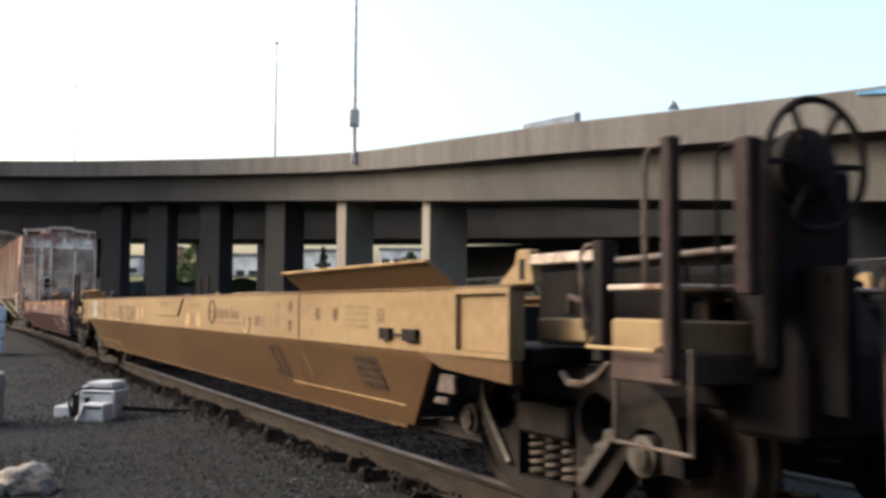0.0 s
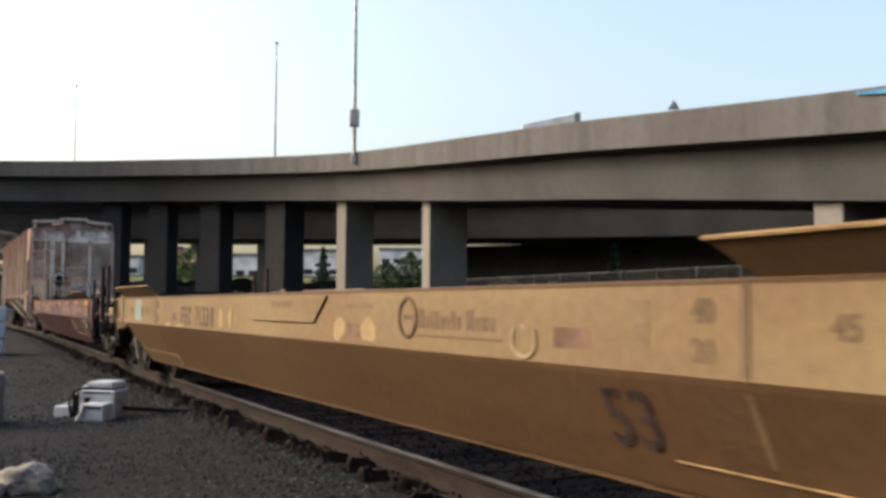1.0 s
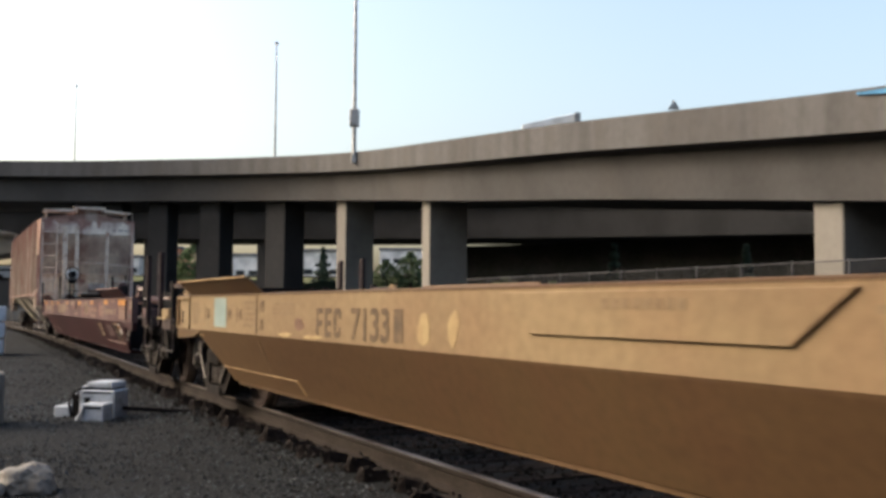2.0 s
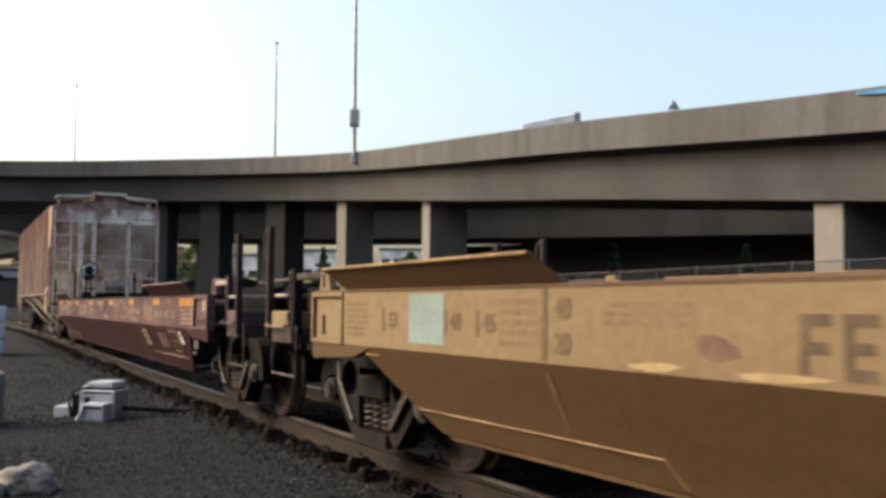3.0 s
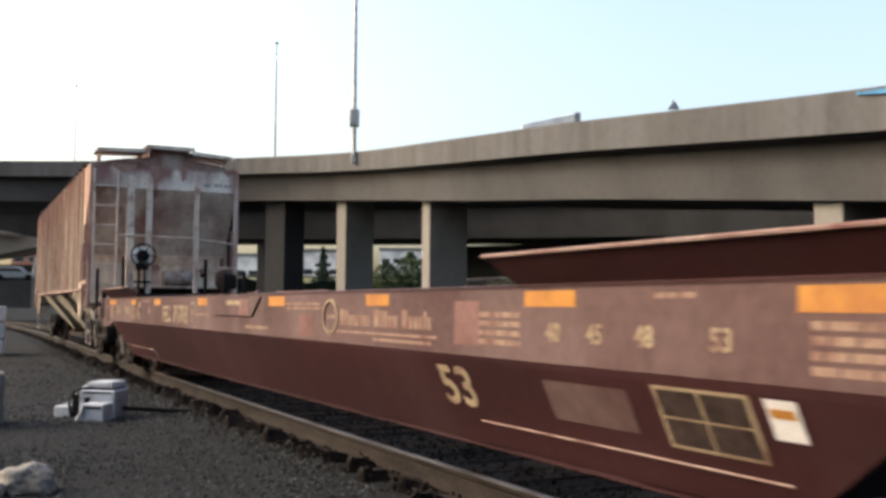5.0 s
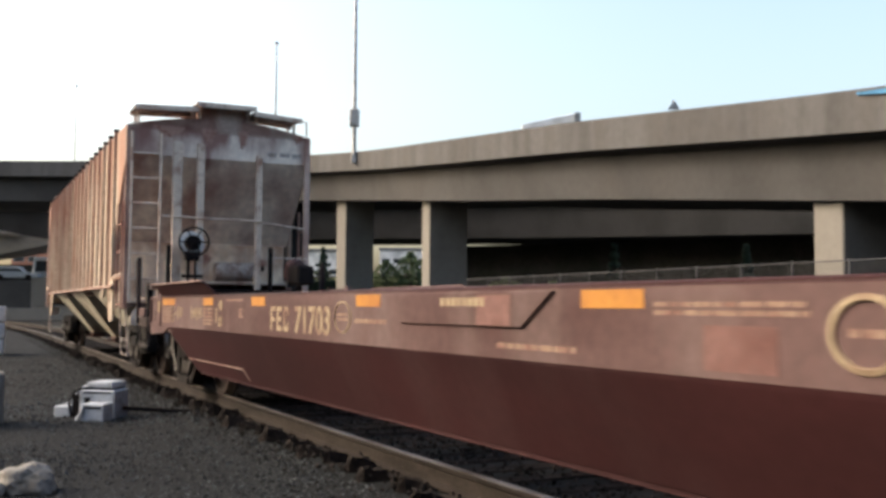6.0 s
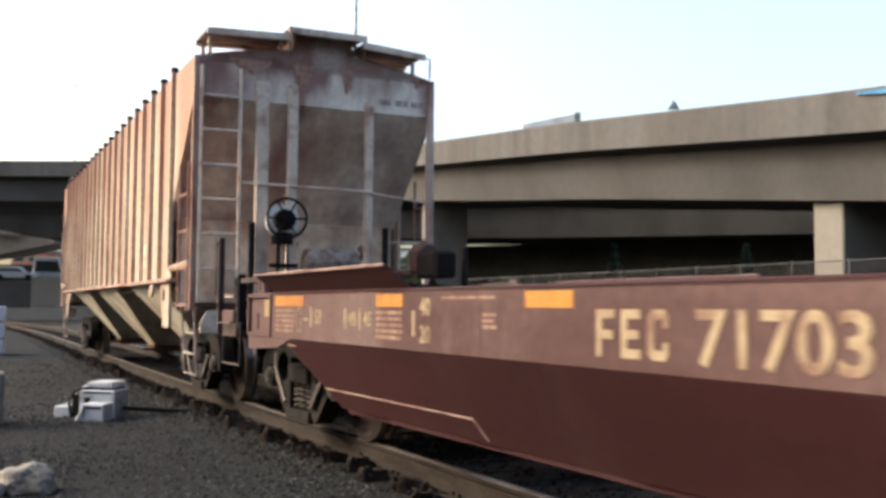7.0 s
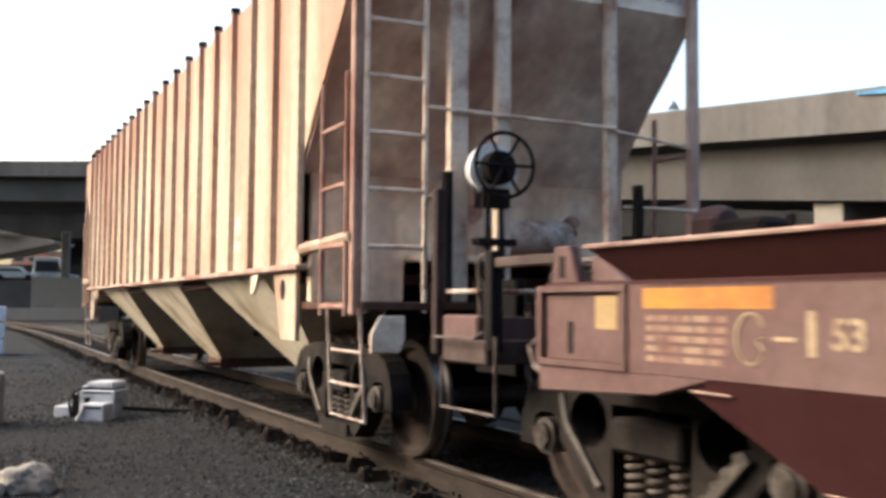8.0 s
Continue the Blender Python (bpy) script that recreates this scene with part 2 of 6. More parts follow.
# rust that has run down from a roof edge, ragged along its lower side
def eave_rust(m, colour, low, high, amount, scale, axis="Z"):
    n, l = m.node_tree.nodes, m.node_tree.links
    b = n["Principled BSDF"]
    tc, sep, mp, run = n.new("ShaderNodeTexCoord"), n.new("ShaderNodeSeparateXYZ"), n.new("ShaderNodeMapping"), n.new("ShaderNodeTexNoise")
    l.new(tc.outputs["Object"], sep.inputs[0])
    l.new(tc.outputs["Object"], mp.inputs[0])
    mp.inputs["Scale"].default_value = scale
    run.inputs["Scale"].default_value, run.inputs["Detail"].default_value = 1.0, 6
    l.new(mp.outputs[0], run.inputs["Vector"])
    up, wide, add, cut, mix = n.new("ShaderNodeMapRange"), n.new("ShaderNodeMapRange"), n.new("ShaderNodeMath"), n.new("ShaderNodeMapRange"), n.new("ShaderNodeMix")
    up.inputs[1].default_value, up.inputs[2].default_value, up.inputs[3].default_value, up.inputs[4].default_value = low, high, -0.6, 0.55
    wide.inputs[1].default_value, wide.inputs[2].default_value, wide.inputs[3].default_value, wide.inputs[4].default_value = 0.3, 0.7, -0.6, 0.9
    l.new(sep.outputs[axis], up.inputs[0])
    l.new(run.outputs[0], wide.inputs[0])
    add.operation = "ADD"
    l.new(up.outputs[0], add.inputs[0])
    l.new(wide.outputs[0], add.inputs[1])
    cut.inputs[1].default_value, cut.inputs[2].default_value, cut.inputs[4].default_value = -0.1, 0.7, amount
    l.new(add.outputs[0], cut.inputs[0])
    mix.data_type = "RGBA"
    mix.inputs[7].default_value = (*colour, 1)
    l.new(b.inputs["Base Color"].links[0].from_socket, mix.inputs[6])
    l.new(cut.outputs[0], mix.inputs[0])
    l.new(mix.outputs[2], b.inputs["Base Color"])


eave_rust(M["hopper_end"], (0.24, 0.115, 0.095), 3.0, 4.15, 0.9, (2.0, 2.0, 0.8))
eave_rust(M["hopper_end"], (0.27, 0.145, 0.125), -0.1, -1.7, 0.7, (1.6, 1.6, 0.7), "Y")
eave_rust(M["bulkhead"], (0.42, 0.20, 0.11), 1.3, 2.7, 0.7, (2.3, 2.3, 1.6))
eave_rust(M["hopper"], (0.30, 0.155, 0.11), 2.2, 4.4, 0.75, (1.3, 1.3, 0.12))
eave_rust(M["rib"], (0.28, 0.14, 0.10), 2.2, 4.3, 0.8, (1.3, 1.3, 0.2))
vary_islands(M["stone"], 0.15, 5.6)
vary_islands(M["ballast_stone"], 0.3, 3.2)
glass = bpy.data.materials.new("dark_window_glass")
glass.use_nodes = True
gb = glass.node_tree.nodes["Principled BSDF"]
gb.inputs["Base Color"].default_value = (0.03, 0.035, 0.04, 1)
gb.inputs["Roughness"].default_value = 0.08
M["glass"] = glass


# ---- mesh helpers ----
def box(bm, x0, x1, y0, y1, z0, z1, m=None):
    vs = [bm.verts.new(Vector((x, y, z)) if m is None else m @ Vector((x, y, z))) for x in (x0, x1) for y in (y0, y1) for z in (z0, z1)]
    for f in ((0, 1, 3, 2), (4, 6, 7, 5), (0, 4, 5, 1), (2, 3, 7, 6), (0, 2, 6, 4), (1, 5, 7, 3)):
        bm.faces.new([vs[i] for i in f])
    return bm


def prism(bm, pts, axis, a, b):
    """Extrudes a polygon along x, y or z; the other two axes take the points in order."""
    def at(p, w):
        q = list(p)
        q.insert("xyz".index(axis), w)
        return Vector(q)
    va = [bm.verts.new(at(p, a)) for p in pts]
    vb = [bm.verts.new(at(p, b)) for p in pts]
    bm.faces.new(va)
    bm.faces.new(vb[::-1])
    for i in range(len(pts)):
        j = (i + 1) % len(pts)
        bm.faces.new((va[i], vb[i], vb[j], va[j]))
    return bm


def hexa(bm, lower, upper):
    """A slab between two quads."""
    va = [bm.verts.new(p) for p in lower]
    vb = [bm.verts.new(p) for p in upper]
    bm.faces.new(va[::-1])
    bm.faces.new(vb)
    for i in range(len(va)):
        j = (i + 1) % len(va)
        bm.faces.new((va[i], va[j], vb[j], vb[i]))
    return bm


def rod(bm, pts, r, n=8):
    """A round bar along a line of points."""
    pts = [Vector(p) for p in pts]
    rings = []
    for i, p in enumerate(pts):
        d = (pts[min(i + 1, len(pts) - 1)] - pts[max(i - 1, 0)]).normalized()
        u = d.orthogonal().normalized() if i == 0 else (u - d * u.dot(d)).normalized()
        w = d.cross(u)
        rings.append([bm.verts.new(p + (u * math.cos(a) + w * math.sin(a)) * r) for a in (k * math.tau / n for k in range(n))])
    for a, b in zip(rings, rings[1:]):
        for k in range(n):
            bm.faces.new((a[k], a[(k + 1) % n], b[(k + 1) % n], b[k]))
    bm.faces.new(rings[0][::-1])
    bm.faces.new(rings[-1])
    return bm


def turned(bm, prof, axis="y", n=28, centre=(0, 0, 0)):
    """A profile of (radius, place along the axis) turned about an axis."""
    c = Vector(centre)
    rings = []
    for r, h in prof:
        ring = []
        for k in range(n):
            a = k * math.tau / n
            p = {"y": (r * math.cos(a), h, r * math.sin(a)), "x": (h, r * math.cos(a), r * math.sin(a)), "z": (r * math.cos(a), r * math.sin(a), h)}[axis]
            ring.append(bm.verts.new(c + Vector(p)))
        rings.append(ring)
    for a, b in zip(rings, rings[1:]):
        for k in range(n):
            bm.faces.new((a[k], a[(k + 1) % n], b[(k + 1) % n], b[k]))
    bm.faces.new(rings[0])
    bm.faces.new(rings[-1])
    return bm


def ring(bm, centre, radius, r, axis="x", n=28):
    """A torus."""
    c = Vector(centre)
    rows = []
    for k in range(n):
        a = k * math.tau / n
        row = []
        for j in range(6):
            b = j * math.tau / 6
            d, h = radius + r * math.cos(b), r * math.sin(b)
            row.append(bm.verts.new(c + Vector((h, d * math.cos(a), d * math.sin(a)) if axis == "x" else (d * math.cos(a), h, d * math.sin(a)))))
        rows.append(row)
    for k in range(n):
        for j in range(6):
            bm.faces.new((rows[k][j], rows[(k + 1) % n][j], rows[(k + 1) % n][(j + 1) % 6], rows[k][(j + 1) % 6]))
    return bm


def mesh_of(name, bm, material, smooth=False, bevel=0.0):
    if bevel:
        bmesh.ops.bevel(bm, geom=bm.edges[:], offset=bevel, segments=1, affect="EDGES", clamp_overlap=True)
    bmesh.ops.recalc_face_normals(bm, faces=bm.faces[:])
    me = bpy.data.meshes.new(name)
    bm.to_mesh(me)
    bm.free()
    me.materials.append(M[material])
    if smooth:
        for f in me.polygons:
            f.use_smooth = True
        me.set_sharp_from_angle(angle=radians(38))
    return me


def part(name, bm, material, parent, label="", smooth=False, bevel=0.0):
    ob = new(name, mesh_of(name, bm, material, smooth, bevel))
    ob.parent = parent
    return tagged(ob, label)


def thing(name, bm, material, label, category, group="", kind="", smooth=False, bevel=0.0):
    return tagged(new(name, mesh_of(name, bm, material, smooth, bevel)), label, category, group, kind)


def empty(name, label, category, group="", kind=""):
    ob = new(name)
    ob.empty_display_size = 0.3
    return tagged(ob, label, category, group, kind)


def lettering(name, text, size, m, material, parent, label="", weight=0.0):
    """Stencilled writing on a part: built-in font, turned into a thin mesh."""
    cu = bpy.data.curves.new(name, "FONT")
    cu.body, cu.size, cu.extrude, cu.resolution_u, cu.offset = text, size, 0.0015, 5, weight
    tmp = bpy.data.objects.new(name, cu)
    me = bpy.data.meshes.new_from_object(tmp)
    bpy.data.objects.remove(tmp)
    me.materials.clear()
    me.materials.append(M[material])
    me.transform(m)
    ob = new(name, me)
    ob.parent = parent
    return tagged(ob, label)


def B():
    return bmesh.new()


# ---- the track's line in plan ----
PX, PY, PSI, K1, K2 = -1.243455, 11.824392, -1.112875, 0.00189567, 5.50907e-05


def track(s):
    """Place and heading of the track's centre, s metres along it, towards the viewer."""
    n = 24
    x = y = 0.0
    for i in range(n):
        w = s * (i + 0.5) / n
        v = min(w, 8.0)
        th = PSI + K1 * v + K2 * v * v
        x += math.cos(th) * s / n
        y += math.sin(th) * s / n
    v = min(s, 8.0)
    return PX + x, PY + y, PSI + K1 * v + K2 * v * v


def train_at(t):
    return -44.206 + 5.2041605 * t - 0.10022224 * t * t / 2 + 0.02415332 * t ** 3 / 6


def car_pose(s, half):
    ax, ay, _ = track(s - half)
    bx, by, _ = track(s + half)
    return pose((ax + bx) / 2, (ay + by) / 2, 0, 0, 0, math.degrees(math.atan2(by - ay, bx - ax)))


def sweep(line, prof, closed=True):
    """A bmesh: a profile of (aside, up) carried along a line of (x, y, z, heading)."""
    bm = B()
    rows = []
    for x, y, z, h in line:
        nx, ny = -math.sin(h), math.cos(h)
        rows.append([bm.verts.new((x + nx * a, y + ny * a, z + u)) for a, u in prof])
    k = len(prof)
    for a, b in zip(rows, rows[1:]):
        for j in range(k if closed else k - 1):
            bm.faces.new((a[j], b[j], b[(j + 1) % k], a[(j + 1) % k]))
    if closed:
        bm.faces.new(rows[0])
        bm.faces.new(rows[-1][::-1])
    return bm


# ---- ground ----
GROUND = -0.27


def build_ground():
    xs = sorted(set([-2500, -900, -400, -200, -120, -80, -60] + list(np.arange(-48, 30.1, 1.5)) + [40, 60, 90, 150, 300, 900, 2500]))
    ys = sorted(set([-2500, -600, -150, -60, -30, -15] + list(np.arange(-8, 80.1, 1.5)) + [90, 110, 140, 200, 400, 1000, 3000]))
    verts, faces = [], []
    for y in ys:
        for x in xs:
            bumpy = 0.05 * noise.noise(Vector((x * 0.35, y * 0.35, 0))) if abs(x) < 50 and -10 < y < 85 else 0
            verts.append((float(x), float(y), GROUND + bumpy))
    w = len(xs)
    for j in range(len(ys) - 1):
        for i in range(w - 1):
            faces.append((j * w + i, j * w + i + 1, (j + 1) * w + i + 1, (j + 1) * w + i))
    me = bpy.data.meshes.new("ground")
    me.from_pydata(verts, [], faces)
    me.materials.append(M["gravel"])
    for f in me.polygons:
        f.use_smooth = True
    tagged(new("ground", me), "dark grey gravel ground beside the railway track", "ground", kind="structure")


build_ground()


def build_track():
    bed_line = [(*track(s)[:2], 0, track(s)[2]) for s in np.arange(-130, 24, 2.0)]
    bed = thing("ballast_bed", sweep(bed_line, [(-2.9, -0.45), (-2.1, -0.262), (-1.2, -0.215), (-0.95, -0.20), (1.30, -0.20), (2.6, -0.40)]), "gravel", "low dark ballast bed under the railway track", "ballast", kind="structure")
    rail_prof = [(-0.068, -0.172), (0.068, -0.172), (0.068, -0.160), (0.014, -0.140), (0.009, -0.05), (0.034, -0.036), (0.036, -0.006), (0.028, 0), (-0.028, 0), (-0.036, -0.006), (-0.034, -0.036), (-0.009, -0.05), (-0.014, -0.140), (-0.068, -0.160)]
    line = [(*track(s)[:2], 0, track(s)[2]) for s in np.arange(-130, 24, 1.0)]
    for side in (-0.753, 0.753):
        bm = sweep(line, [(a + side, u) for a, u in rail_prof])
        r = thing("rail", bm, "railside", "rusty steel rail with a worn bright head on dark timber ties", "rail", "rails of the track", "structure")
        me = r.data
        me.materials.append(M["railtop"])
        for f in me.polygons:
            if f.normal.z > 0.6 and f.center.z > -0.02:
                f.material_index = 1


build_track()


def build_verge():
    line = [(*track(s)[:2], 0, track(s)[2]) for s in np.arange(-60, 24, 2.0)]
    thing("track_verge", sweep(line, [(2.3, -0.45), (2.4, -0.24), (3.4, -0.19), (9.0, -0.19), (9.6, -0.45)]), "soil", "dark soil verge beyond the railway track", "verge", kind="structure")


build_verge()


# ---- overpass ----
def spline(ctrl, step=1.0):
    """A smooth line (x, y, z, heading) through control points."""
    P = [Vector(c) for c in ctrl]
    P = [2 * P[0] - P[1]] + P + [2 * P[-1] - P[-2]]
    out = []
    for i in range(1, len(P) - 2):
        p0, p1, p2, p3 = P[i - 1:i + 3]
        n = max(2, int((p2 - p1).length / step))
        for k in range(n):
            t = k / n
            out.append(0.5 * (2 * p1 + (p2 - p0) * t + (2 * p0 - 5 * p1 + 4 * p2 - p3) * t * t + (3 * p1 - 3 * p2 + p3 - p0) * t ** 3))
    out.append(P[-2])
    line = []
    for i, p in enumerate(out):
        d = out[min(i + 1, len(out) - 1)] - out[max(i - 1, 0)]
        line.append((p.x, p.y, p.z, math.atan2(d.y, d.x)))
    return line


def build_ramp(name, line, width, label, depth=2.15, kind="structure", girder="concrete", barrier="barrier"):
    """A bridge deck: z of the line is the underside; aside grows away from the viewer."""
    root = empty(name, label, "overpass", kind=kind)
    w = width
    d = depth
    part("girder", sweep(line, [(1.25, 0), (w - 1.25, 0), (w - 1.0, d - 0.25), (w - 0.05, d - 0.12), (w - 0.05, d + 0.06), (0.05, d + 0.06), (0.05, d - 0.12), (1.0, d - 0.25)]), girder, root, "smooth concrete box girder")
    for a, b in ((0.0, 0.32), (w, w - 0.32)):
        part("barrier", sweep(line, [(a, d - 0.10), (a, d + 1.23), (b * 0.9 + a * 0.1, d + 1.25), (b, d + 0.06), (b, d - 0.10)]), barrier, root, "streaked concrete parapet")
    return root


RAMP = spline([(-120, 88, 11.2), (-75, 89.5, 10.8), (-38.5, 87.5, 10.23), (-23.1, 85.0, 10.08), (-13.4, 80.0, 9.66), (-6.2, 71.3, 8.76), (0.0, 57.0, 7.25), (5.4, 45.5, 6.15), (8.9, 38.6, 5.42), (13.2, 29.9, 4.5), (17.5, 20.5, 3.7), (22.5, 9.0, 3.0), (28, -4, 2.2), (38, -30, 0.5)])
ramp = build_ramp("overpass", RAMP, 13.0, "long curved concrete motorway ramp on rectangular columns")
FAR_RAMP = spline([(-160, 150, 10.5), (-70, 128, 9.6), (-25, 116, 8.9), (10, 98, 8.1), (28, 76, 7.0), (45, 50, 5.7), (60, 20, 4.4), (75, -20, 2.5)])
# The far ramp stands in sun; its dark colour supplies the shade.
build_ramp("far_overpass", FAR_RAMP, 14.0, "second concrete ramp behind the nearer one, shade put into its colour", depth=3.6, girder="deep_shade_concrete", barrier="deep_shade_concrete")


def build_columns():
    def at_bearing(line, px, aside):
        best = None
        for x, y, z, h in line:
            qx, qy = x - math.sin(h) * aside, y + math.cos(h) * aside
            if qy < 5:
                continue
            e = abs(qx / qy - (px - 784) / 1796)
            if best is None or e < best[0]:
                best = (e, qx, qy, z, h)
        return best[1:]
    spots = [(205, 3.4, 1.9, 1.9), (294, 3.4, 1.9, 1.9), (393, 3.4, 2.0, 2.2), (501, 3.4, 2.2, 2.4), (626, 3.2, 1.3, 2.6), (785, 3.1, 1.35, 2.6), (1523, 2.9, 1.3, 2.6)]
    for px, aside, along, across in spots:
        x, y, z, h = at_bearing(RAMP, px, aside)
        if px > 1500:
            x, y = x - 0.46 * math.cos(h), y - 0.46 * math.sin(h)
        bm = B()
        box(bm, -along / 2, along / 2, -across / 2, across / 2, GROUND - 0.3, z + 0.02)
        # Columns further left take the dark copy, for the shade under the deck.
        in_shade = px < 560
        ob = thing("column", bm, "shaded_concrete" if in_shade else "column", "tall concrete column under the ramp, darkened for its shade" if in_shade else "tall pale rectangular concrete column under the ramp", "column", "columns under the ramps", bevel=0.05)
        ob.matrix_world = pose(x, y, 0, 0, 0, math.degrees(h))
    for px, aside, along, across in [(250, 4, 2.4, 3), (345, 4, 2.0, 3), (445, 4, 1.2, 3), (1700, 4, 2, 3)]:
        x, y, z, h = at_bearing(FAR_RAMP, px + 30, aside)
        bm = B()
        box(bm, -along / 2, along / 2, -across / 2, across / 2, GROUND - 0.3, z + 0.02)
        ob = thing("column", bm, "shaded_concrete", "tall concrete column under the ramp, darkened for its shade", "column", "columns under the ramps", bevel=0.05)
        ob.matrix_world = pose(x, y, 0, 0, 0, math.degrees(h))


build_columns()


def build_light_pole(x, y, z, height, r, boxy):
    root = empty("street_lamp", "tall slim grey lighting mast on the parapet of the ramp", "lamp", "masts on the ramp")
    root.matrix_world = pose(x, y, z)
    bm = B()
    turned(bm, [(r, 0), (r * 0.75, height * 0.6), (r * 0.5, height)], "z", 12)
    part("mast", bm, "steel", root, smooth=True)
    bm = B()
    box(bm, -r * 1.3, r * 1.3, -r * 1.3, r * 1.3, -0.5, 0.1)
    part("base_bracket", bm, "steel", root, bevel=0.03)
    if boxy:
        bm = B()
        box(bm, -0.34, 0.34, -0.25, 0.25, 2.1, 3.35)
        part("control_box", bm, "steel", root, "grey cabinet fixed to the mast", bevel=0.05)
    bm = B()
    turned(bm, [(r * 0.6, height), (r * 1.6, height + 0.06), (r * 1.7, height + 0.16), (r * 0.5, height + 0.26)], "z", 14)
    part("lamp_head", bm, "steel", root, smooth=True)


build_light_pole(-6.35, 71.2, 11.8, 16.0, 0.16, True)
build_light_pole(-13.6, 81.0, 12.7, 9.6, 0.10, False)
build_light_pole(-31.9, 87.0, 13.3, 6.7, 0.06, False)


# ---- rolling stock ----
WHEEL_R = 0.457
SPIN = []


def holed_plate(bm, outline, centre, rx, rz, sx, y0, y1, n=28):
    """An upright plate with an oval hole: rays from the hole's centre meet the outline."""
    cx, cz = centre
    inner, outer = [], []
    for k in range(n):
        a = k * math.tau / n
        dx, dz = math.cos(a), math.sin(a)
        far = 9.0
        for (ax, az), (bx, bz) in zip(outline, outline[1:] + outline[:1]):
            ex, ez = bx - ax, bz - az
            det = ex * dz - ez * dx
            if abs(det) < 1e-9:
                continue
            t = (ex * (az - cz) - ez * (ax - cx)) / det
            q = (dx * (az - cz) - dz * (ax - cx)) / det
            if t > 0 and -1e-6 <= q <= 1 + 1e-6:
                far = min(far, t)
        inner.append((sx * (cx + rx * dx), cz + rz * dz))
        outer.append((sx * (cx + far * dx), cz + far * dz))
    rows = [[bm.verts.new((x, y, z)) for x, z in loop] for loop, y in ((inner, y0), (outer, y0), (outer, y1), (inner, y1))]
    for r in range(4):
        for k in range(n):
            j = (k + 1) % n
            bm.faces.new((rows[r][k], rows[r][j], rows[(r + 1) % 4][j], rows[(r + 1) % 4][k]))
    return bm


def build_truck(parent, u):
    """A two-axle freight truck: side frames, bolster, spring nests, wheelsets."""
    root = new("truck")
    root.parent = parent
    root.location = (u, 0, 0)
    tagged(root, "brown cast-steel two-axle truck")
    for sy in (-1, 1):
        y0, y1 = sorted((sy * 0.93, sy * 1.10))
        bm = B()
        for sx in (-1, 1):
            holed_plate(bm, [(0.30, 0.10), (0.42, 0.11), (0.60, 0.28), (0.77, 0.46), (0.78, 0.82), (0.55, 0.85), (0.30, 0.85)], (0.50, 0.58), 0.165, 0.145, sx, y0, y1)
            prism(bm, [(sx * a, b) for a, b in ((0.77, 0.53), (0.775, 0.815), (0.90, 0.80), (1.02, 0.75), (1.11, 0.66), (1.16, 0.53), (1.17, 0.39), (1.03, 0.39), (1.02, 0.55), (0.96, 0.585), (0.84, 0.585))], "y", y0, y1)
        box(bm, -0.30, 0.30, y0, y1, 0.68, 0.85)
        box(bm, -0.30, 0.30, *sorted((sy * 0.90, sy * 1.13)), 0.10, 0.20)
        part("side_frame", bm, "truck", root)
        for sx in (-1, 1):
            bm = B()
            if sx * sy > 0:
                rod(bm, [(sx * 0.38, sy * 1.115, 0.25), (sx * 0.68, sy * 1.115, 0.55), (sx * 0.74, sy * 1.10, 0.70)], 0.022, 6)
                part("frame_edge", bm, "bearing", root, "pale edge of the side frame", smooth=True)
                continue
            hexa(bm, [(sx * 0.40, sy * 1.06, 0.24), (sx * 0.70, sy * 1.06, 0.53), (sx * 0.70, sy * 1.15, 0.52), (sx * 0.40, sy * 1.15, 0.23)], [(sx * 0.36, sy * 1.06, 0.29), (sx * 0.66, sy * 1.06, 0.58), (sx * 0.66, sy * 1.14, 0.57), (sx * 0.36, sy * 1.14, 0.28)])
            for k in range(4):
                c = Vector((sx * (0.41 + k * 0.075), sy * 1.12, 0.315 + k * 0.073))
                turned(bm, [(0.036, -0.03), (0.036, 0.012), (0.02, 0.022)], "z", 6, c)
            part("frame_flange", bm, "bearing", root, "pale flange with bolt heads", bevel=0.006)
        for k in (-0.17, 0.0, 0.17):
            bm = B()
            pts = [(k + 0.062 * math.cos(a), sy * 1.02 + 0.062 * math.sin(a), 0.20 + 0.24 * a / (math.tau * 5)) for a in (i * math.tau / 10 for i in range(51))]
            rod(bm, pts, 0.017, 6)
            part("coil_spring", bm, "spring", root, smooth=True)
        bm = B()
        box(bm, -0.27, 0.27, *sorted((sy * 0.85, sy * 1.14)), 0.45, 0.62)
        part("bolster_end", bm, "truck", root, bevel=0.02)
        for sx in (-1, 1):
            bm = B()
            turned(bm, [(0.085, sy * 0.98), (0.10, sy * 1.0), (0.10, sy * 1.12), (0.075, sy * 1.125), (0.07, sy * 1.15), (0.03, sy * 1.155)], "y", 16, (sx * 0.89, 0, WHEEL_R))
            part("axle_bearing", bm, "bearing", root, "round worn bearing cap", smooth=True)
    bm = B()
    box(bm, -0.2, 0.2, -0.9, 0.9, 0.44, 0.72)
    part("bolster", bm, "truck", root, bevel=0.03)
    bm = B()
    for sx in (-1, 1):
        box(bm, sx * 0.40 - 0.04, sx * 0.40 + 0.04, -0.9, 0.9, 0.30, 0.42)
    part("brake_beam", bm, "dark", root, bevel=0.01)
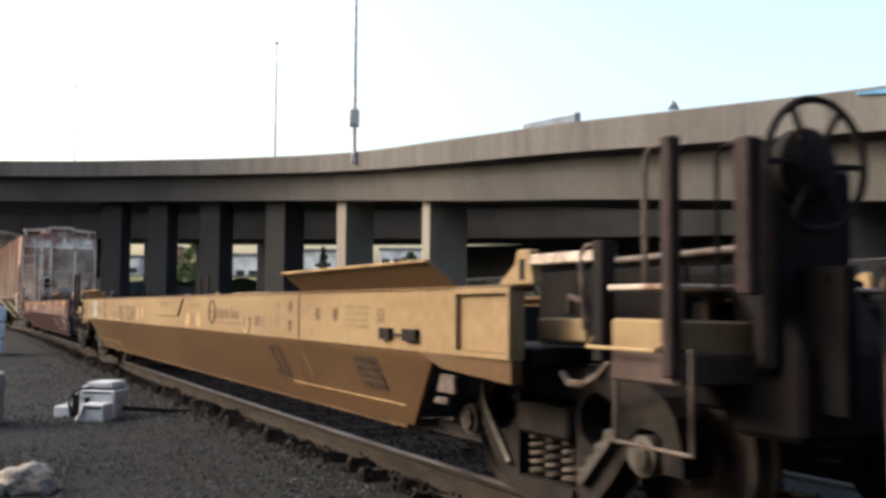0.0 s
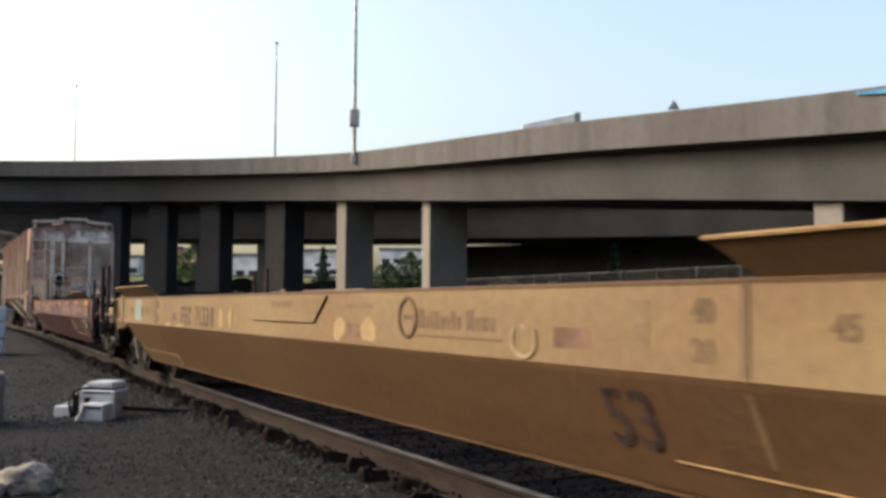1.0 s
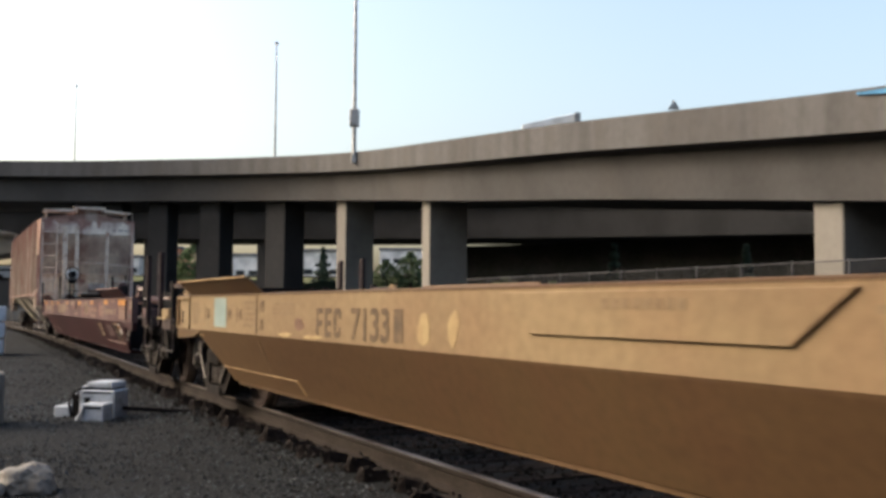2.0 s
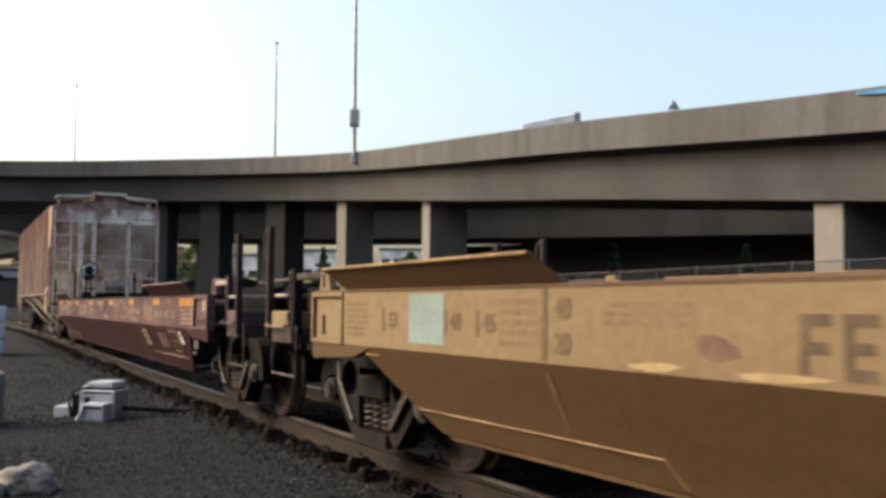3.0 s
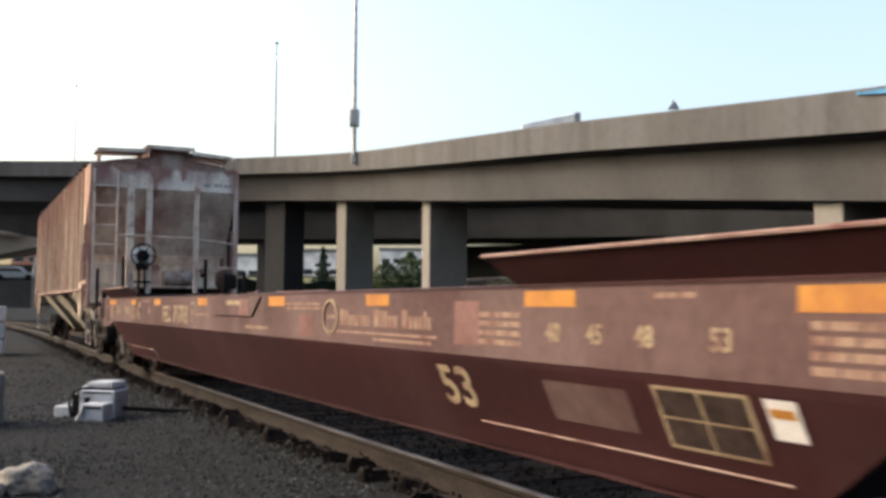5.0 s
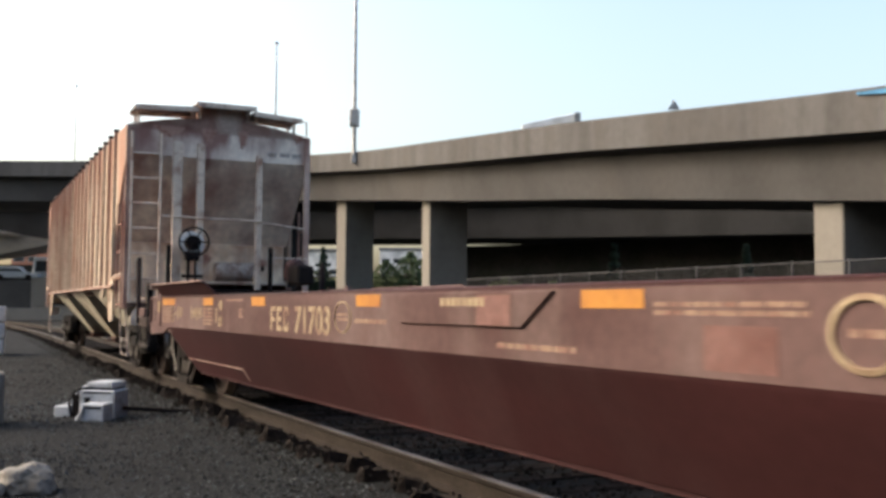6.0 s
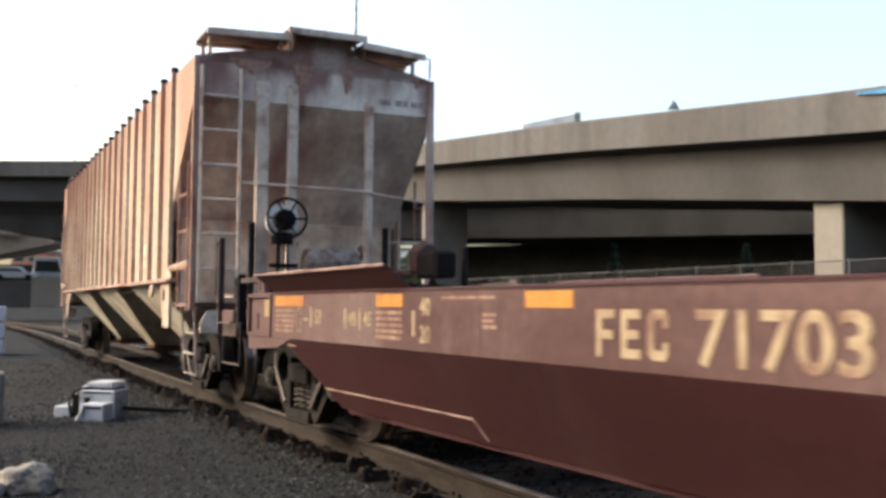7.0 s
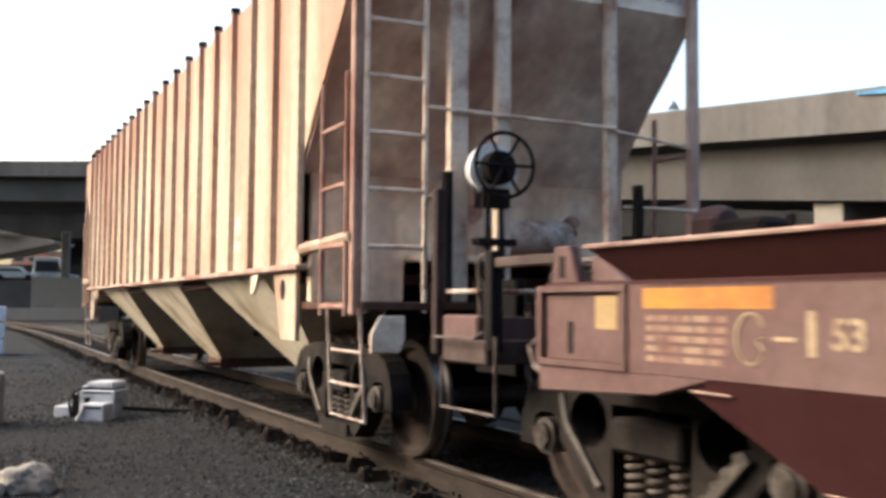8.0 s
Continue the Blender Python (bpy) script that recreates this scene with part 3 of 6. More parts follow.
    for sx in (-1, 1):
        w = new("wheelset")
        w.parent = root
        w.location = (sx * 0.89, 0, WHEEL_R)
        bm = B()
        rod(bm, [(0, -1.02, 0), (0, 1.02, 0)], 0.075, 12)
        for sy in (-1, 1):
            turned(bm, [(0.0, sy * 0.70), (0.13, sy * 0.695), (0.15, sy * 0.73), (0.34, sy * 0.715), (0.39, sy * 0.685), (0.482, sy * 0.685), (0.482, sy * 0.715), (0.457, sy * 0.735), (0.452, sy * 0.82), (0.40, sy * 0.825), (0.37, sy * 0.775), (0.17, sy * 0.80), (0.14, sy * 0.84), (0.0, sy * 0.84)], "y", 36)
        me = mesh_of("wheelset", bm, "wheel", True)
        me.materials.append(M["tread"])
        for f in me.polygons:
            r = math.hypot(f.center.x, f.center.z)
            if r > 0.445 and abs(f.center.y) > 0.72:
                f.material_index = 1
        ob = w
        ob2 = bpy.data.objects.new("wheelset", me)
        scene.collection.objects.link(ob2)
        ob2.parent = root
        ob2.location = w.location
        bpy.data.objects.remove(w)
        SPIN.append(ob2)
    return root


def ladder(bm, a, b, z0, z1, rungs, r=0.018):
    """Two stiles at plan places a and b, with rungs."""
    for p in (a, b):
        rod(bm, [(*p, z0), (*p, z1)], r * 1.2)
    for i in range(rungs):
        z = z0 + (z1 - z0) * (i + 0.15) / rungs
        rod(bm, [(*a, z), (*b, z)], r)
    return bm


def build_coupler(car, u, sgn, material="rust"):
    bm = B()
    a, b = sorted((u, u - sgn * 0.75))
    box(bm, a, b, -0.09, 0.09, 0.78, 0.96)
    hx = u
    prism(bm, [(hx - sgn * 0.28, -0.16), (hx - sgn * 0.05, -0.20), (hx + sgn * 0.05, -0.05), (hx - sgn * 0.06, 0.03), (hx + sgn * 0.06, 0.16), (hx - sgn * 0.28, 0.14)], "z", 0.74, 1.0)
    part("coupler", bm, material, car, "rusty knuckle coupler", bevel=0.015)
    bm = B()
    rod(bm, [(u - sgn * 0.55, -0.28, 0.80), (u - sgn * 0.30, -0.30, 0.50), (u - sgn * 0.05, -0.28, 0.36), (u + sgn * 0.06, -0.2, 0.34)], 0.028)
    part("brake_hose", bm, "dark", car, "black rubber air hose", smooth=True)


WIDER, FAR_HALF = 1.025, 0.918


def build_hopper():
    car = empty("covered_hopper_wagon", "rust-streaked cream covered grain hopper wagon with ribbed sides", "railway wagon", "wagons of the train")
    U, V, TOP, SILL = 8.2, 1.50, 4.10, 1.50
    side_poly = [(-7.0, SILL), (7.0, SILL), (7.02, 2.30), (7.35, 2.72), (7.85, 3.22), (U, 3.64), (U, TOP), (-U, TOP), (-U, 3.64), (-7.85, 3.22), (-7.35, 2.72), (-7.02, 2.30)]
    for sy in (-1, 1):
        bm = B()
        prism(bm, side_poly, "y", *sorted((sy * V, sy * (V - 0.02))))
        side = part("side_sheet", bm, "hopper", car, "cream side sheet with rust streaks")
        n = 20
        for i in range(n):
            u = -7.05 + 14.1 * i / (n - 1)
            bm = B()
            y0, y1 = sorted((sy * V, sy * (V + 0.05)))
            z0 = SILL if abs(u) < 7 else 1.62
            prism(bm, [(u - 0.045, y0 if sy > 0 else y1), (u - 0.028, y1 if sy > 0 else y0), (u + 0.028, y1 if sy > 0 else y0), (u + 0.045, y0 if sy > 0 else y1)], "z", z0, TOP + 0.03)
            part("rib", bm, "rib", side)
            bm = B()
            box(bm, u - 0.04, u + 0.04, *sorted((sy * (V - 0.03), sy * (V + 0.052))), TOP + 0.031, TOP + 0.085)
            part("rib_cap", bm, "dark", side, "small dark cap on a rib")
        bm = B()
        y0, y1 = sorted((sy * (V - 0.05), sy * (V + 0.058)))
        box(bm, -7.1, 7.1, y0, y1, SILL - 0.045, SILL + 0.004)
        part("side_sill", bm, "roof_rust", car, "rusty cream side sill", bevel=0.01)
    # end sheets: a band at the top, a slope sheet, and an upright lower sheet
    for sx in (-1, 1):
        bm = B()
        prism(bm, [(sx * U, TOP), (sx * U, 3.62), (sx * (U - 0.02), 3.62), (sx * (U - 0.02), TOP)], "y", -V + 0.02, V - 0.02)
        hexa(bm, [(sx * (U - 0.02), -V + 0.02, 3.62), (sx * (U - 0.02), V - 0.02, 3.62), (sx * 6.99, V - 0.02, 2.24), (sx * 6.99, -V + 0.02, 2.24)], [(sx * U, -V + 0.02, 3.63), (sx * U, V - 0.02, 3.63), (sx * 7.01, V - 0.02, 2.25), (sx * 7.01, -V + 0.02, 2.25)])
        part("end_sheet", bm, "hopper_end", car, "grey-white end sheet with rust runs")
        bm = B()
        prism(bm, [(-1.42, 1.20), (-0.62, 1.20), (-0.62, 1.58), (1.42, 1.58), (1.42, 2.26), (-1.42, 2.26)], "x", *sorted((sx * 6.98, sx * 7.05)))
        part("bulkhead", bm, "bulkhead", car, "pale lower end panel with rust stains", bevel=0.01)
        bm = B()
        box(bm, *sorted((sx * 6.9, sx * 8.28)), -1.45, 1.45, 1.14, 1.20)
        part("end_platform", bm, "rust", car, "rusty end platform", bevel=0.008)
        bm = B()
        box(bm, *sorted((sx * 7.053, sx * 7.32)), -0.60, 1.40, 1.545, 1.60)
        part("end_shelf", bm, "hopper_rung", car, "pale shelf along the foot of the end panel", bevel=0.006)
        bm = B()
        turned(bm, [(0.15, 0.14), (0.17, 0.18), (0.17, 0.80), (0.15, 0.84)], "y", 18, (sx * 7.26, 0, 1.76))
        part("brake_cylinder", bm, "galv", car, "pale grey brake cylinder on the end shelf", smooth=True)
        bm = B()
        turned(bm, [(0.05, 7.055), (0.05, 7.075), (0.02, 7.08)] if sx > 0 else [(0.05, -7.055), (0.05, -7.075), (0.02, -7.08)], "x", 10, (0, 1.02, 1.84))
        part("end_fitting", bm, "dark", car)
        bm = B()
        rod(bm, [(sx * 8.44, -0.56, 2.0), (sx * 8.42, -0.55, 1.45), (sx * 8.42, -0.50, 1.0)], 0.014, 6)
        rod(bm, [(sx * 8.42, -0.44, 1.95), (sx * 8.42, -0.42, 1.3), (sx * 8.40, -0.30, 1.0)], 0.012, 6)
        box(bm, *sorted((sx * 8.30, sx * 8.40)), -0.62, -0.30, 1.30, 1.36)
        box(bm, *sorted((sx * 8.30, sx * 8.40)), -0.62, -0.30, 1.62, 1.67)
        part("brake_linkage", bm, "dark", car, "dark rods of the hand brake linkage")
        for sy in (-1, 1):
            bm = B()
            prism(bm, [(sy * 1.40, 0.97), (sy * 1.33, 1.10), (sy * 1.15, 1.10), (sy * 1.15, 0.93), (sy * 1.19, 0.84), (sy * 1.40, 0.84)], "x", *sorted((sx * 8.29, sx * 8.33)))
            part("step_bracket", bm, "hopper_rung", car, "pale grey step bracket", bevel=0.006)
            bm = B()
            box(bm, *sorted((sx * 8.28, sx * 8.36)), *sorted((sy * 0.86, sy * 0.80)), 1.2, 2.15)
            part("short_stanchion", bm, "dark", car, "short dark stanchion", bevel=0.006)
        bm = B()
        box(bm, *sorted((sx * 7.0, sx * 8.62)), -0.22, 0.22, 0.68, 1.12)
        part("draft_sill", bm, "rust", car, bevel=0.02)
        for v, w in ((-1.475, 0.035), (1.47, 0.045)):
            bm = B()
            box(bm, *sorted((sx * (U - 0.04), sx * (U + 0.04))), v - w, v + w, 1.1, TOP)
            part("corner_post", bm, "roof_rust" if v < 0 else "hopper_end", car, bevel=0.01)
        for v, w, top in ((-0.70, 0.075, 3.86), (-0.33, 0.06, 3.86), (0.64, 0.05, 3.74)):
            bm = B()
            box(bm, *sorted((sx * (U - 0.02), sx * (U + 0.05))), v - w, v + w, 1.2, top)
            part("end_stanchion", bm, "hopper_rung", car, "pale upright end stanchion", bevel=0.01)
        bm = B()
        ladder(bm, (sx * 8.25, -1.42), (sx * 8.25, -0.97), 1.12, 3.98, 7)
        part("end_ladder", bm, "hopper_rung", car, "pale steel end ladder")
        bm = B()
        rod(bm, [(sx * 8.27, -0.97, 2.62), (sx * 8.27, 0.66, 2.60)], 0.016)
        rod(bm, [(sx * 8.27, 0.66, 2.58), (sx * 8.22, 1.47, 2.50)], 0.014)
        rod(bm, [(sx * 8.25, 0.75, 1.98), (sx * 8.25, 1.47, 1.98)], 0.014)
        part("end_grab_bar", bm, "hopper_rung", car)
        for sy in (-1, 1):
            bm = B()
            ladder(bm, (sx * 7.62, sy * 1.52), (sx * 8.14, sy * 1.52), 1.10, 2.85, 4)
            part("side_ladder", bm, "roof_rust", car, "rusty pale side ladder")
            bm = B()
            prism(bm, [(sx * 6.29, SILL - 0.05), (sx * 6.92, SILL - 0.05), (sx * 6.92, 0.88), (sx * 6.52, 0.88)], "y", *sorted((sy * 1.46, sy * 1.50)))
            part("bolster_web", bm, "hopper", car, "cream bolster plate with a dark disc for its oval hole", bevel=0.005)
            # Flat dark disc stands in for the hole's shaded inside.
            bm = B()
            prism(bm, [(sx * (6.58 + 0.065 * math.cos(k * math.tau / 18)), 1.30 + 0.088 * math.sin(k * math.tau / 18)) for k in range(18)], "y", *sorted((sy * 1.498, sy * 1.506)))
            part("web_hole", bm, "dark", car)
            bm = B()
            prism(bm, [(sx * 5.66, SILL - 0.05), (sx * 5.92, SILL - 0.05), (sx * 5.76, 1.28), (sx * 5.66, 1.26)], "y", *sorted((sy * 1.50, sy * 1.53)))
            part("jacking_lug", bm, "hopper_rung", car, "pale lug under the side sill", bevel=0.006)
            bm = B()
            rod(bm, [(sx * 7.60, sy * 1.46, 1.15), (sx * 7.58, sy * 1.42, 0.36), (sx * 8.28, sy * 1.42, 0.36), (sx * 8.26, sy * 1.46, 1.15)], 0.014)
            for z in (0.60, 0.84):
                rod(bm, [(sx * 7.59, sy * 1.43, z), (sx * 8.27, sy * 1.43, z)], 0.012)
            part("sill_step", bm, "galv", car, "worn steel sill step with rungs")
            bm = B()
            rod(bm, [(sx * 7.05, sy * 1.49, 1.62), (sx * 8.2, sy * 1.49, 1.66)], 0.05, 8)
            part("diagonal_strut", bm, "rib", car)
        build_coupler(car, sx * 9.0, sx)
        build_truck(car, sx * 6.75)
    for z0, z1 in ((1.86, 2.03), (1.70, 1.79)):
        bm = B()
        box(bm, 4.98, 5.12, -1.5035, -1.499, z0, z1)
        part("side_stencil", bm, "hopper_rung", car, "small grey stencil block")
    # discharge bays
    for c in (-4.0, 0.5, 4.85):
        h = 1.42
        for sy in (-1, 1):
            bm = B()
            lo = [(c - h, sy * 1.47, SILL - 0.05), (c + h, sy * 1.47, SILL - 0.05), (c + 0.30, sy * 0.62, 0.42), (c - 0.30, sy * 0.62, 0.42)]
            hexa(bm, lo, [(a, b - sy * 0.03, z) for a, b, z in lo])
            part("chute_side", bm, "hopper_chute", car, "pale sloping chute side")
        for sx in (-1, 1):
            bm = B()
            lo = [(c + sx * h, -1.44, SILL - 0.05), (c + sx * h, 1.44, SILL - 0.05), (c + sx * 0.30, 0.59, 0.42), (c + sx * 0.30, -0.59, 0.42)]
            hexa(bm, lo, [(a - sx * 0.03, b, z) for a, b, z in lo])
            part("chute_slope", bm, "hopper_chute", car, "shaded sloping chute end")
        bm = B()
        box(bm, c - 0.36, c + 0.36, -0.66, 0.66, 0.30, 0.43)
        rod(bm, [(c + 0.3, -0.85, 0.36), (c + 0.3, 0.85, 0.36)], 0.03)
        part("outlet_gate", bm, "rust", car, "rusty outlet gate", bevel=0.01)
    bm = B()
    box(bm, -6.95, 6.95, -0.30, 0.30, 0.75, 1.42)
    part("centre_sill", bm, "dark", car, "dark centre sill", bevel=0.02)
    for x0, x1 in ((-6.95, -5.45), (-2.55, -0.95), (1.95, 3.4), (6.3, 6.95)):
        bm = B()
        box(bm, x0, x1, -1.40, 1.40, 1.36, 1.44)
        part("floor_plate", bm, "rust", car, bevel=0.005)
    # roof with hatch trough and running boards
    bm = B()
    arc = [(v, TOP + 0.20 * (1 - (v / 1.5) ** 2)) for v in np.linspace(-1.5, 1.5, 13)]
    prism(bm, [(float(a), float(b)) for a, b in arc] + [(1.45, TOP - 0.05), (-1.45, TOP - 0.05)], "x", -U, U)
    part("roof", bm, "roof_rust", car, "rust-covered curved roof", smooth=True)
    bm = B()
    box(bm, -8.18, 8.18, -0.32, 0.42, 4.22, 4.50)
    for k in range(8):
        box(bm, -7.3 + k * 1.86, -5.7 + k * 1.86, -0.36, 0.36, 4.50, 4.56)
    part("hatch_trough", bm, "roof_rust", car, "long roof hatch covers", bevel=0.015)
    # end platforms of grating, one each side of the hatches and one across them
    for sx in (-1, 1):
        for v0, v1, z0, z1 in ((-1.40, -0.40, 4.37, 4.41), (0.50, 1.32, 4.42, 4.36), (-0.44, 0.54, 4.50, 4.50)):
            bm = B()
            for a in (7.72, 8.36):
                hexa(bm, [(sx * a, v0, z0 - 0.045), (sx * a, v1, z1 - 0.045), (sx * a, v1, z1 + 0.035), (sx * a, v0, z0 + 0.035)], [(sx * (a + 0.03), v0, z0 - 0.045), (sx * (a + 0.03), v1, z1 - 0.045), (sx * (a + 0.03), v1, z1 + 0.035), (sx * (a + 0.03), v0, z0 + 0.035)])
            for v, z in ((v0 + 0.08, z0), (v1 - 0.08, z1)):
                box(bm, *sorted((sx * 7.76, sx * 7.80)), v - 0.02, v + 0.02, 4.08, z - 0.02)
                box(bm, *sorted((sx * 8.14, sx * 8.18)), v - 0.02, v + 0.02, 4.08, z - 0.02)
            grate = part("end_walkway", bm, "hopper_rung", car, "pale steel walkway at the roof's end")
            n = 9
            for k in range(n):
                bm = B()
                f0, f1 = k / n, (k + 0.96) / n
                y0, y1 = v0 + (v1 - v0) * f0, v0 + (v1 - v0) * f1
                za, zb = z0 + (z1 - z0) * f0, z0 + (z1 - z0) * f1
                hexa(bm, [(sx * 7.75, y0, za), (sx * 8.36, y0, za), (sx * 8.36, y1, zb), (sx * 7.75, y1, zb)], [(sx * 7.75, y0, za + 0.028), (sx * 8.36, y0, za + 0.028), (sx * 8.36, y1, zb + 0.028), (sx * 7.75, y1, zb + 0.028)])
                part("slat", bm, "dull_grating", grate)
        bm = B()
        rod(bm, [(sx * 8.3, 1.28, 4.38), (sx * 8.3, 1.42, 4.36), (sx * 8.25, 1.44, 4.12)], 0.015)
        part("roof_grab", bm, "hopper_rung", car)
    # hand brake
    bm = B()
    ring(bm, (8.52, -0.47, 2.20), 0.235, 0.016, "x", 30)
    bw = part("brake_wheel", bm, "dark", car, "dark thin-rimmed spoked hand brake wheel")
    for k in range(6):
        a = k * math.tau / 6
        bm = B()
        rod(bm, [(8.50, -0.47, 2.20), (8.52, -0.47 + 0.235 * math.cos(a), 2.20 + 0.235 * math.sin(a))], 0.013, 6)
        part("spoke", bm, "dark", bw)
    bm = B()
    turned(bm, [(0.19, 8.26), (0.205, 8.30), (0.20, 8.36), (0.0, 8.37)], "x", 22, (0, -0.47, 2.18))
    part("brake_housing", bm, "sign_white", car, "pale round housing of the hand brake", smooth=True)
    bm = B()
    turned(bm, [(0.125, 8.37), (0.13, 8.42), (0.12, 8.48), (0.0, 8.50)], "x", 20, (0, -0.47, 2.19))
    box(bm, 8.26, 8.40, -0.58, -0.36, 1.90, 2.04)
    rod(bm, [(8.34, -0.51, 1.95), (8.34, -0.53, 1.0)], 0.018)
    rod(bm, [(8.34, -0.41, 1.95), (8.34, -0.39, 1.2)], 0.012)
    part("brake_gear", bm, "dark", car, "dark gear case of the hand brake", smooth=True)
    bm = B()
    for k, w in enumerate((0.10, 0.05, 0.09, 0.07, 0.09, 0.06)):
        box(bm, 8.203, 8.206, 0.78 + k * 0.105, 0.78 + k * 0.105 + w, 3.73, 3.80)
    tagged(part("small_writing", bm, "galv", car, "row of small grey stencilled marks"), kind="stuff")
    # rust runs down from the roof on both end sheets
    rng = random.Random(17)
    for sx in (-1, 1):
        for v, w, drop in ((-0.84, 0.20, 0.22), (-0.20, 0.10, 0.34), (0.36, 0.07, 0.36), (1.30, 0.08, 0.16)):
            bm = B()
            n = 18
            tops = [(v + w * (2 * k / n - 1) * 1.2, TOP + 0.02) for k in range(n + 1)]
            lows = [(v + w * (1 - 2 * k / n) * 1.2, TOP - 0.02 - drop * min(1.0, 1.6 * (1 - abs(2 * k / n - 1))) * (0.55 + 0.5 * noise.noise(Vector((k * 0.55, v * 9, sx))) + rng.uniform(-0.12, 0.12))) for k in range(n + 1)]
            prism(bm, tops + lows, "x", *sorted((sx * (U - 0.003), sx * (U + 0.004))))
            part("rust_run", bm, "rust_stain", car, "dark red rust run below the roof edge")
        for v, z, r in ((-0.02, 1.98, 0.13), (0.42, 1.80, 0.07), (1.02, 1.95, 0.09)):
            bm = B()
            pts = [(v + r * rng.uniform(0.8, 1.15) * math.cos(k * math.tau / 16), z + r * rng.uniform(0.6, 0.9) * math.sin(k * math.tau / 16)) for k in range(16)]
            prism(bm, pts, "x", *sorted((sx * 7.049, sx * 7.053)))
            part("rust_spot", bm, "rust_stain", car, "rust spot on the lower end panel")
    # widen the body and shorten its far half
    for ob in car.children:
        if ob.type == "EMPTY":
            if ob.location.x < 0:
                ob.location.x *= FAR_HALF
            continue
        for piece in [ob] + list(ob.children):
            for v in piece.data.vertices:
                v.co.y *= WIDER
                if v.co.x < 0:
                    v.co.x *= FAR_HALF
    return car


hopper = build_hopper()


SIDE = Matrix(((1, 0, 0, 0), (0, 0, -1, 0), (0, 1, 0, 0), (0, 0, 0, 1)))


EDGE = {"yellow": "edge_yellow", "red": "edge_red", "black": "rust"}


def build_well_car(name, label, body, upper, kind, brake_wheel=False):
    """A single-platform container well wagon. upper: the paint of the upright upper sheets."""
    car = empty(name, label, "railway wagon", "wagons of the train")
    pe = 9.235 if kind == "red" else 9.175
    for sy in (-1, 1):
        bm = B()
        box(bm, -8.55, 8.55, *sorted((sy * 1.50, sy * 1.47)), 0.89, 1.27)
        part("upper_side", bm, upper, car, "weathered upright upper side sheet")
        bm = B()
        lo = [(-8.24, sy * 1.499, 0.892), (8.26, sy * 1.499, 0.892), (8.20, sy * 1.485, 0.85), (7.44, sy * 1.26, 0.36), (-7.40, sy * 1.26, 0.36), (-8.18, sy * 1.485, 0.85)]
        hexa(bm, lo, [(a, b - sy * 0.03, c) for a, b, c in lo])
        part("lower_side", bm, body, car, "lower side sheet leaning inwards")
        for pts in ([(-8.14, 0.835), (-7.92, 0.832)], [(-7.60, 0.50), (-5.14, 0.50), (-5.05, 0.38)], [(5.03, 0.50), (7.46, 0.50)]):
            bm = B()
            line = [(x, sy * (1.485 - 0.225 * (0.85 - z) / 0.49 + 0.004), z) for x, z in pts]
            rod(bm, line, 0.007, 5)
            part("plate_edge", bm, EDGE[kind], car, "pale worn edge of a welded doubler plate")
        bm = B()
        box(bm, -9.18, 9.18, *sorted((sy * 1.50, sy * 1.36)), 1.252, 1.285)
        part("top_chord", bm, body, car, bevel=0.008)
        # flared container guides at both ends
        for x0, x1, x2, x3 in ((5.70, 8.50, 8.38, 5.54), (-8.50, -5.70, -5.82, -8.68)):
            bm = B()
            lo = [(x0, sy * 1.49, 1.285), (x1, sy * 1.49, 1.285), (x2, sy * 1.62, 1.435), (x3, sy * 1.62, 1.435)]
            hexa(bm, lo, [(a, b - sy * 0.02, c + 0.006) for a, b, c in lo])
            guide = part("container_guide", bm, body, car, "flared sheet-steel container guide along the top edge")
            bm = B()
            rod(bm, [lo[3], lo[2]], 0.011, 6)
            part("rim", bm, EDGE[kind], guide, "pale worn rim")
        for sx in (-1, 1):
            # end box with raised frame
            bm = B()
            box(bm, *sorted((sx * 8.55, sx * (pe - 0.015))), *sorted((sy * 1.485, sy * 1.44)), 0.92, 1.25)
            part("end_panel", bm, upper, car, "square pale end panel", bevel=0.004)
            bm = B()
            for a, b, c, d in ((8.53, 8.565, 0.89, 1.27), (pe - 0.035, pe, 0.89, 1.27), (8.565, pe - 0.035, 0.89, 0.92), (8.565, pe - 0.035, 1.24, 1.27)):
                box(bm, *sorted((sx * a, sx * b)), *sorted((sy * 1.515, sy * 1.42)), c, d)
            part("end_panel_frame", bm, upper, car, "raised frame round the end panel")
            bm = B()
            prism(bm, [(sx * 8.0, 0.888), (sx * pe, 0.888), (sx * pe, 0.76), (sx * 8.35, 0.80)], "y", *sorted((sy * 1.50, sy * 1.43)))
            part("end_sill", bm, upper if kind == "red" and sx < 0 else body, car, bevel=0.006)
            bm = B()
            prism(bm, [(sx * 9.02, 1.286), (sx * 9.26, 1.286), (sx * 9.22, 1.47), (sx * 9.09, 1.47)], "y", *sorted((sy * 1.42, sy * 1.36)))
            part("corner_bracket", bm, upper, car, "upright bracket with a dark block for its slot", bevel=0.008)
            # Dark block stands in for the shade in the slot.
            bm = B()
            box(bm, *sorted((sx * 9.125, sx * 9.175)), *sorted((sy * 1.424, sy * 1.355)), 1.31, 1.42)
            part("bracket_slot", bm, "dark", car)
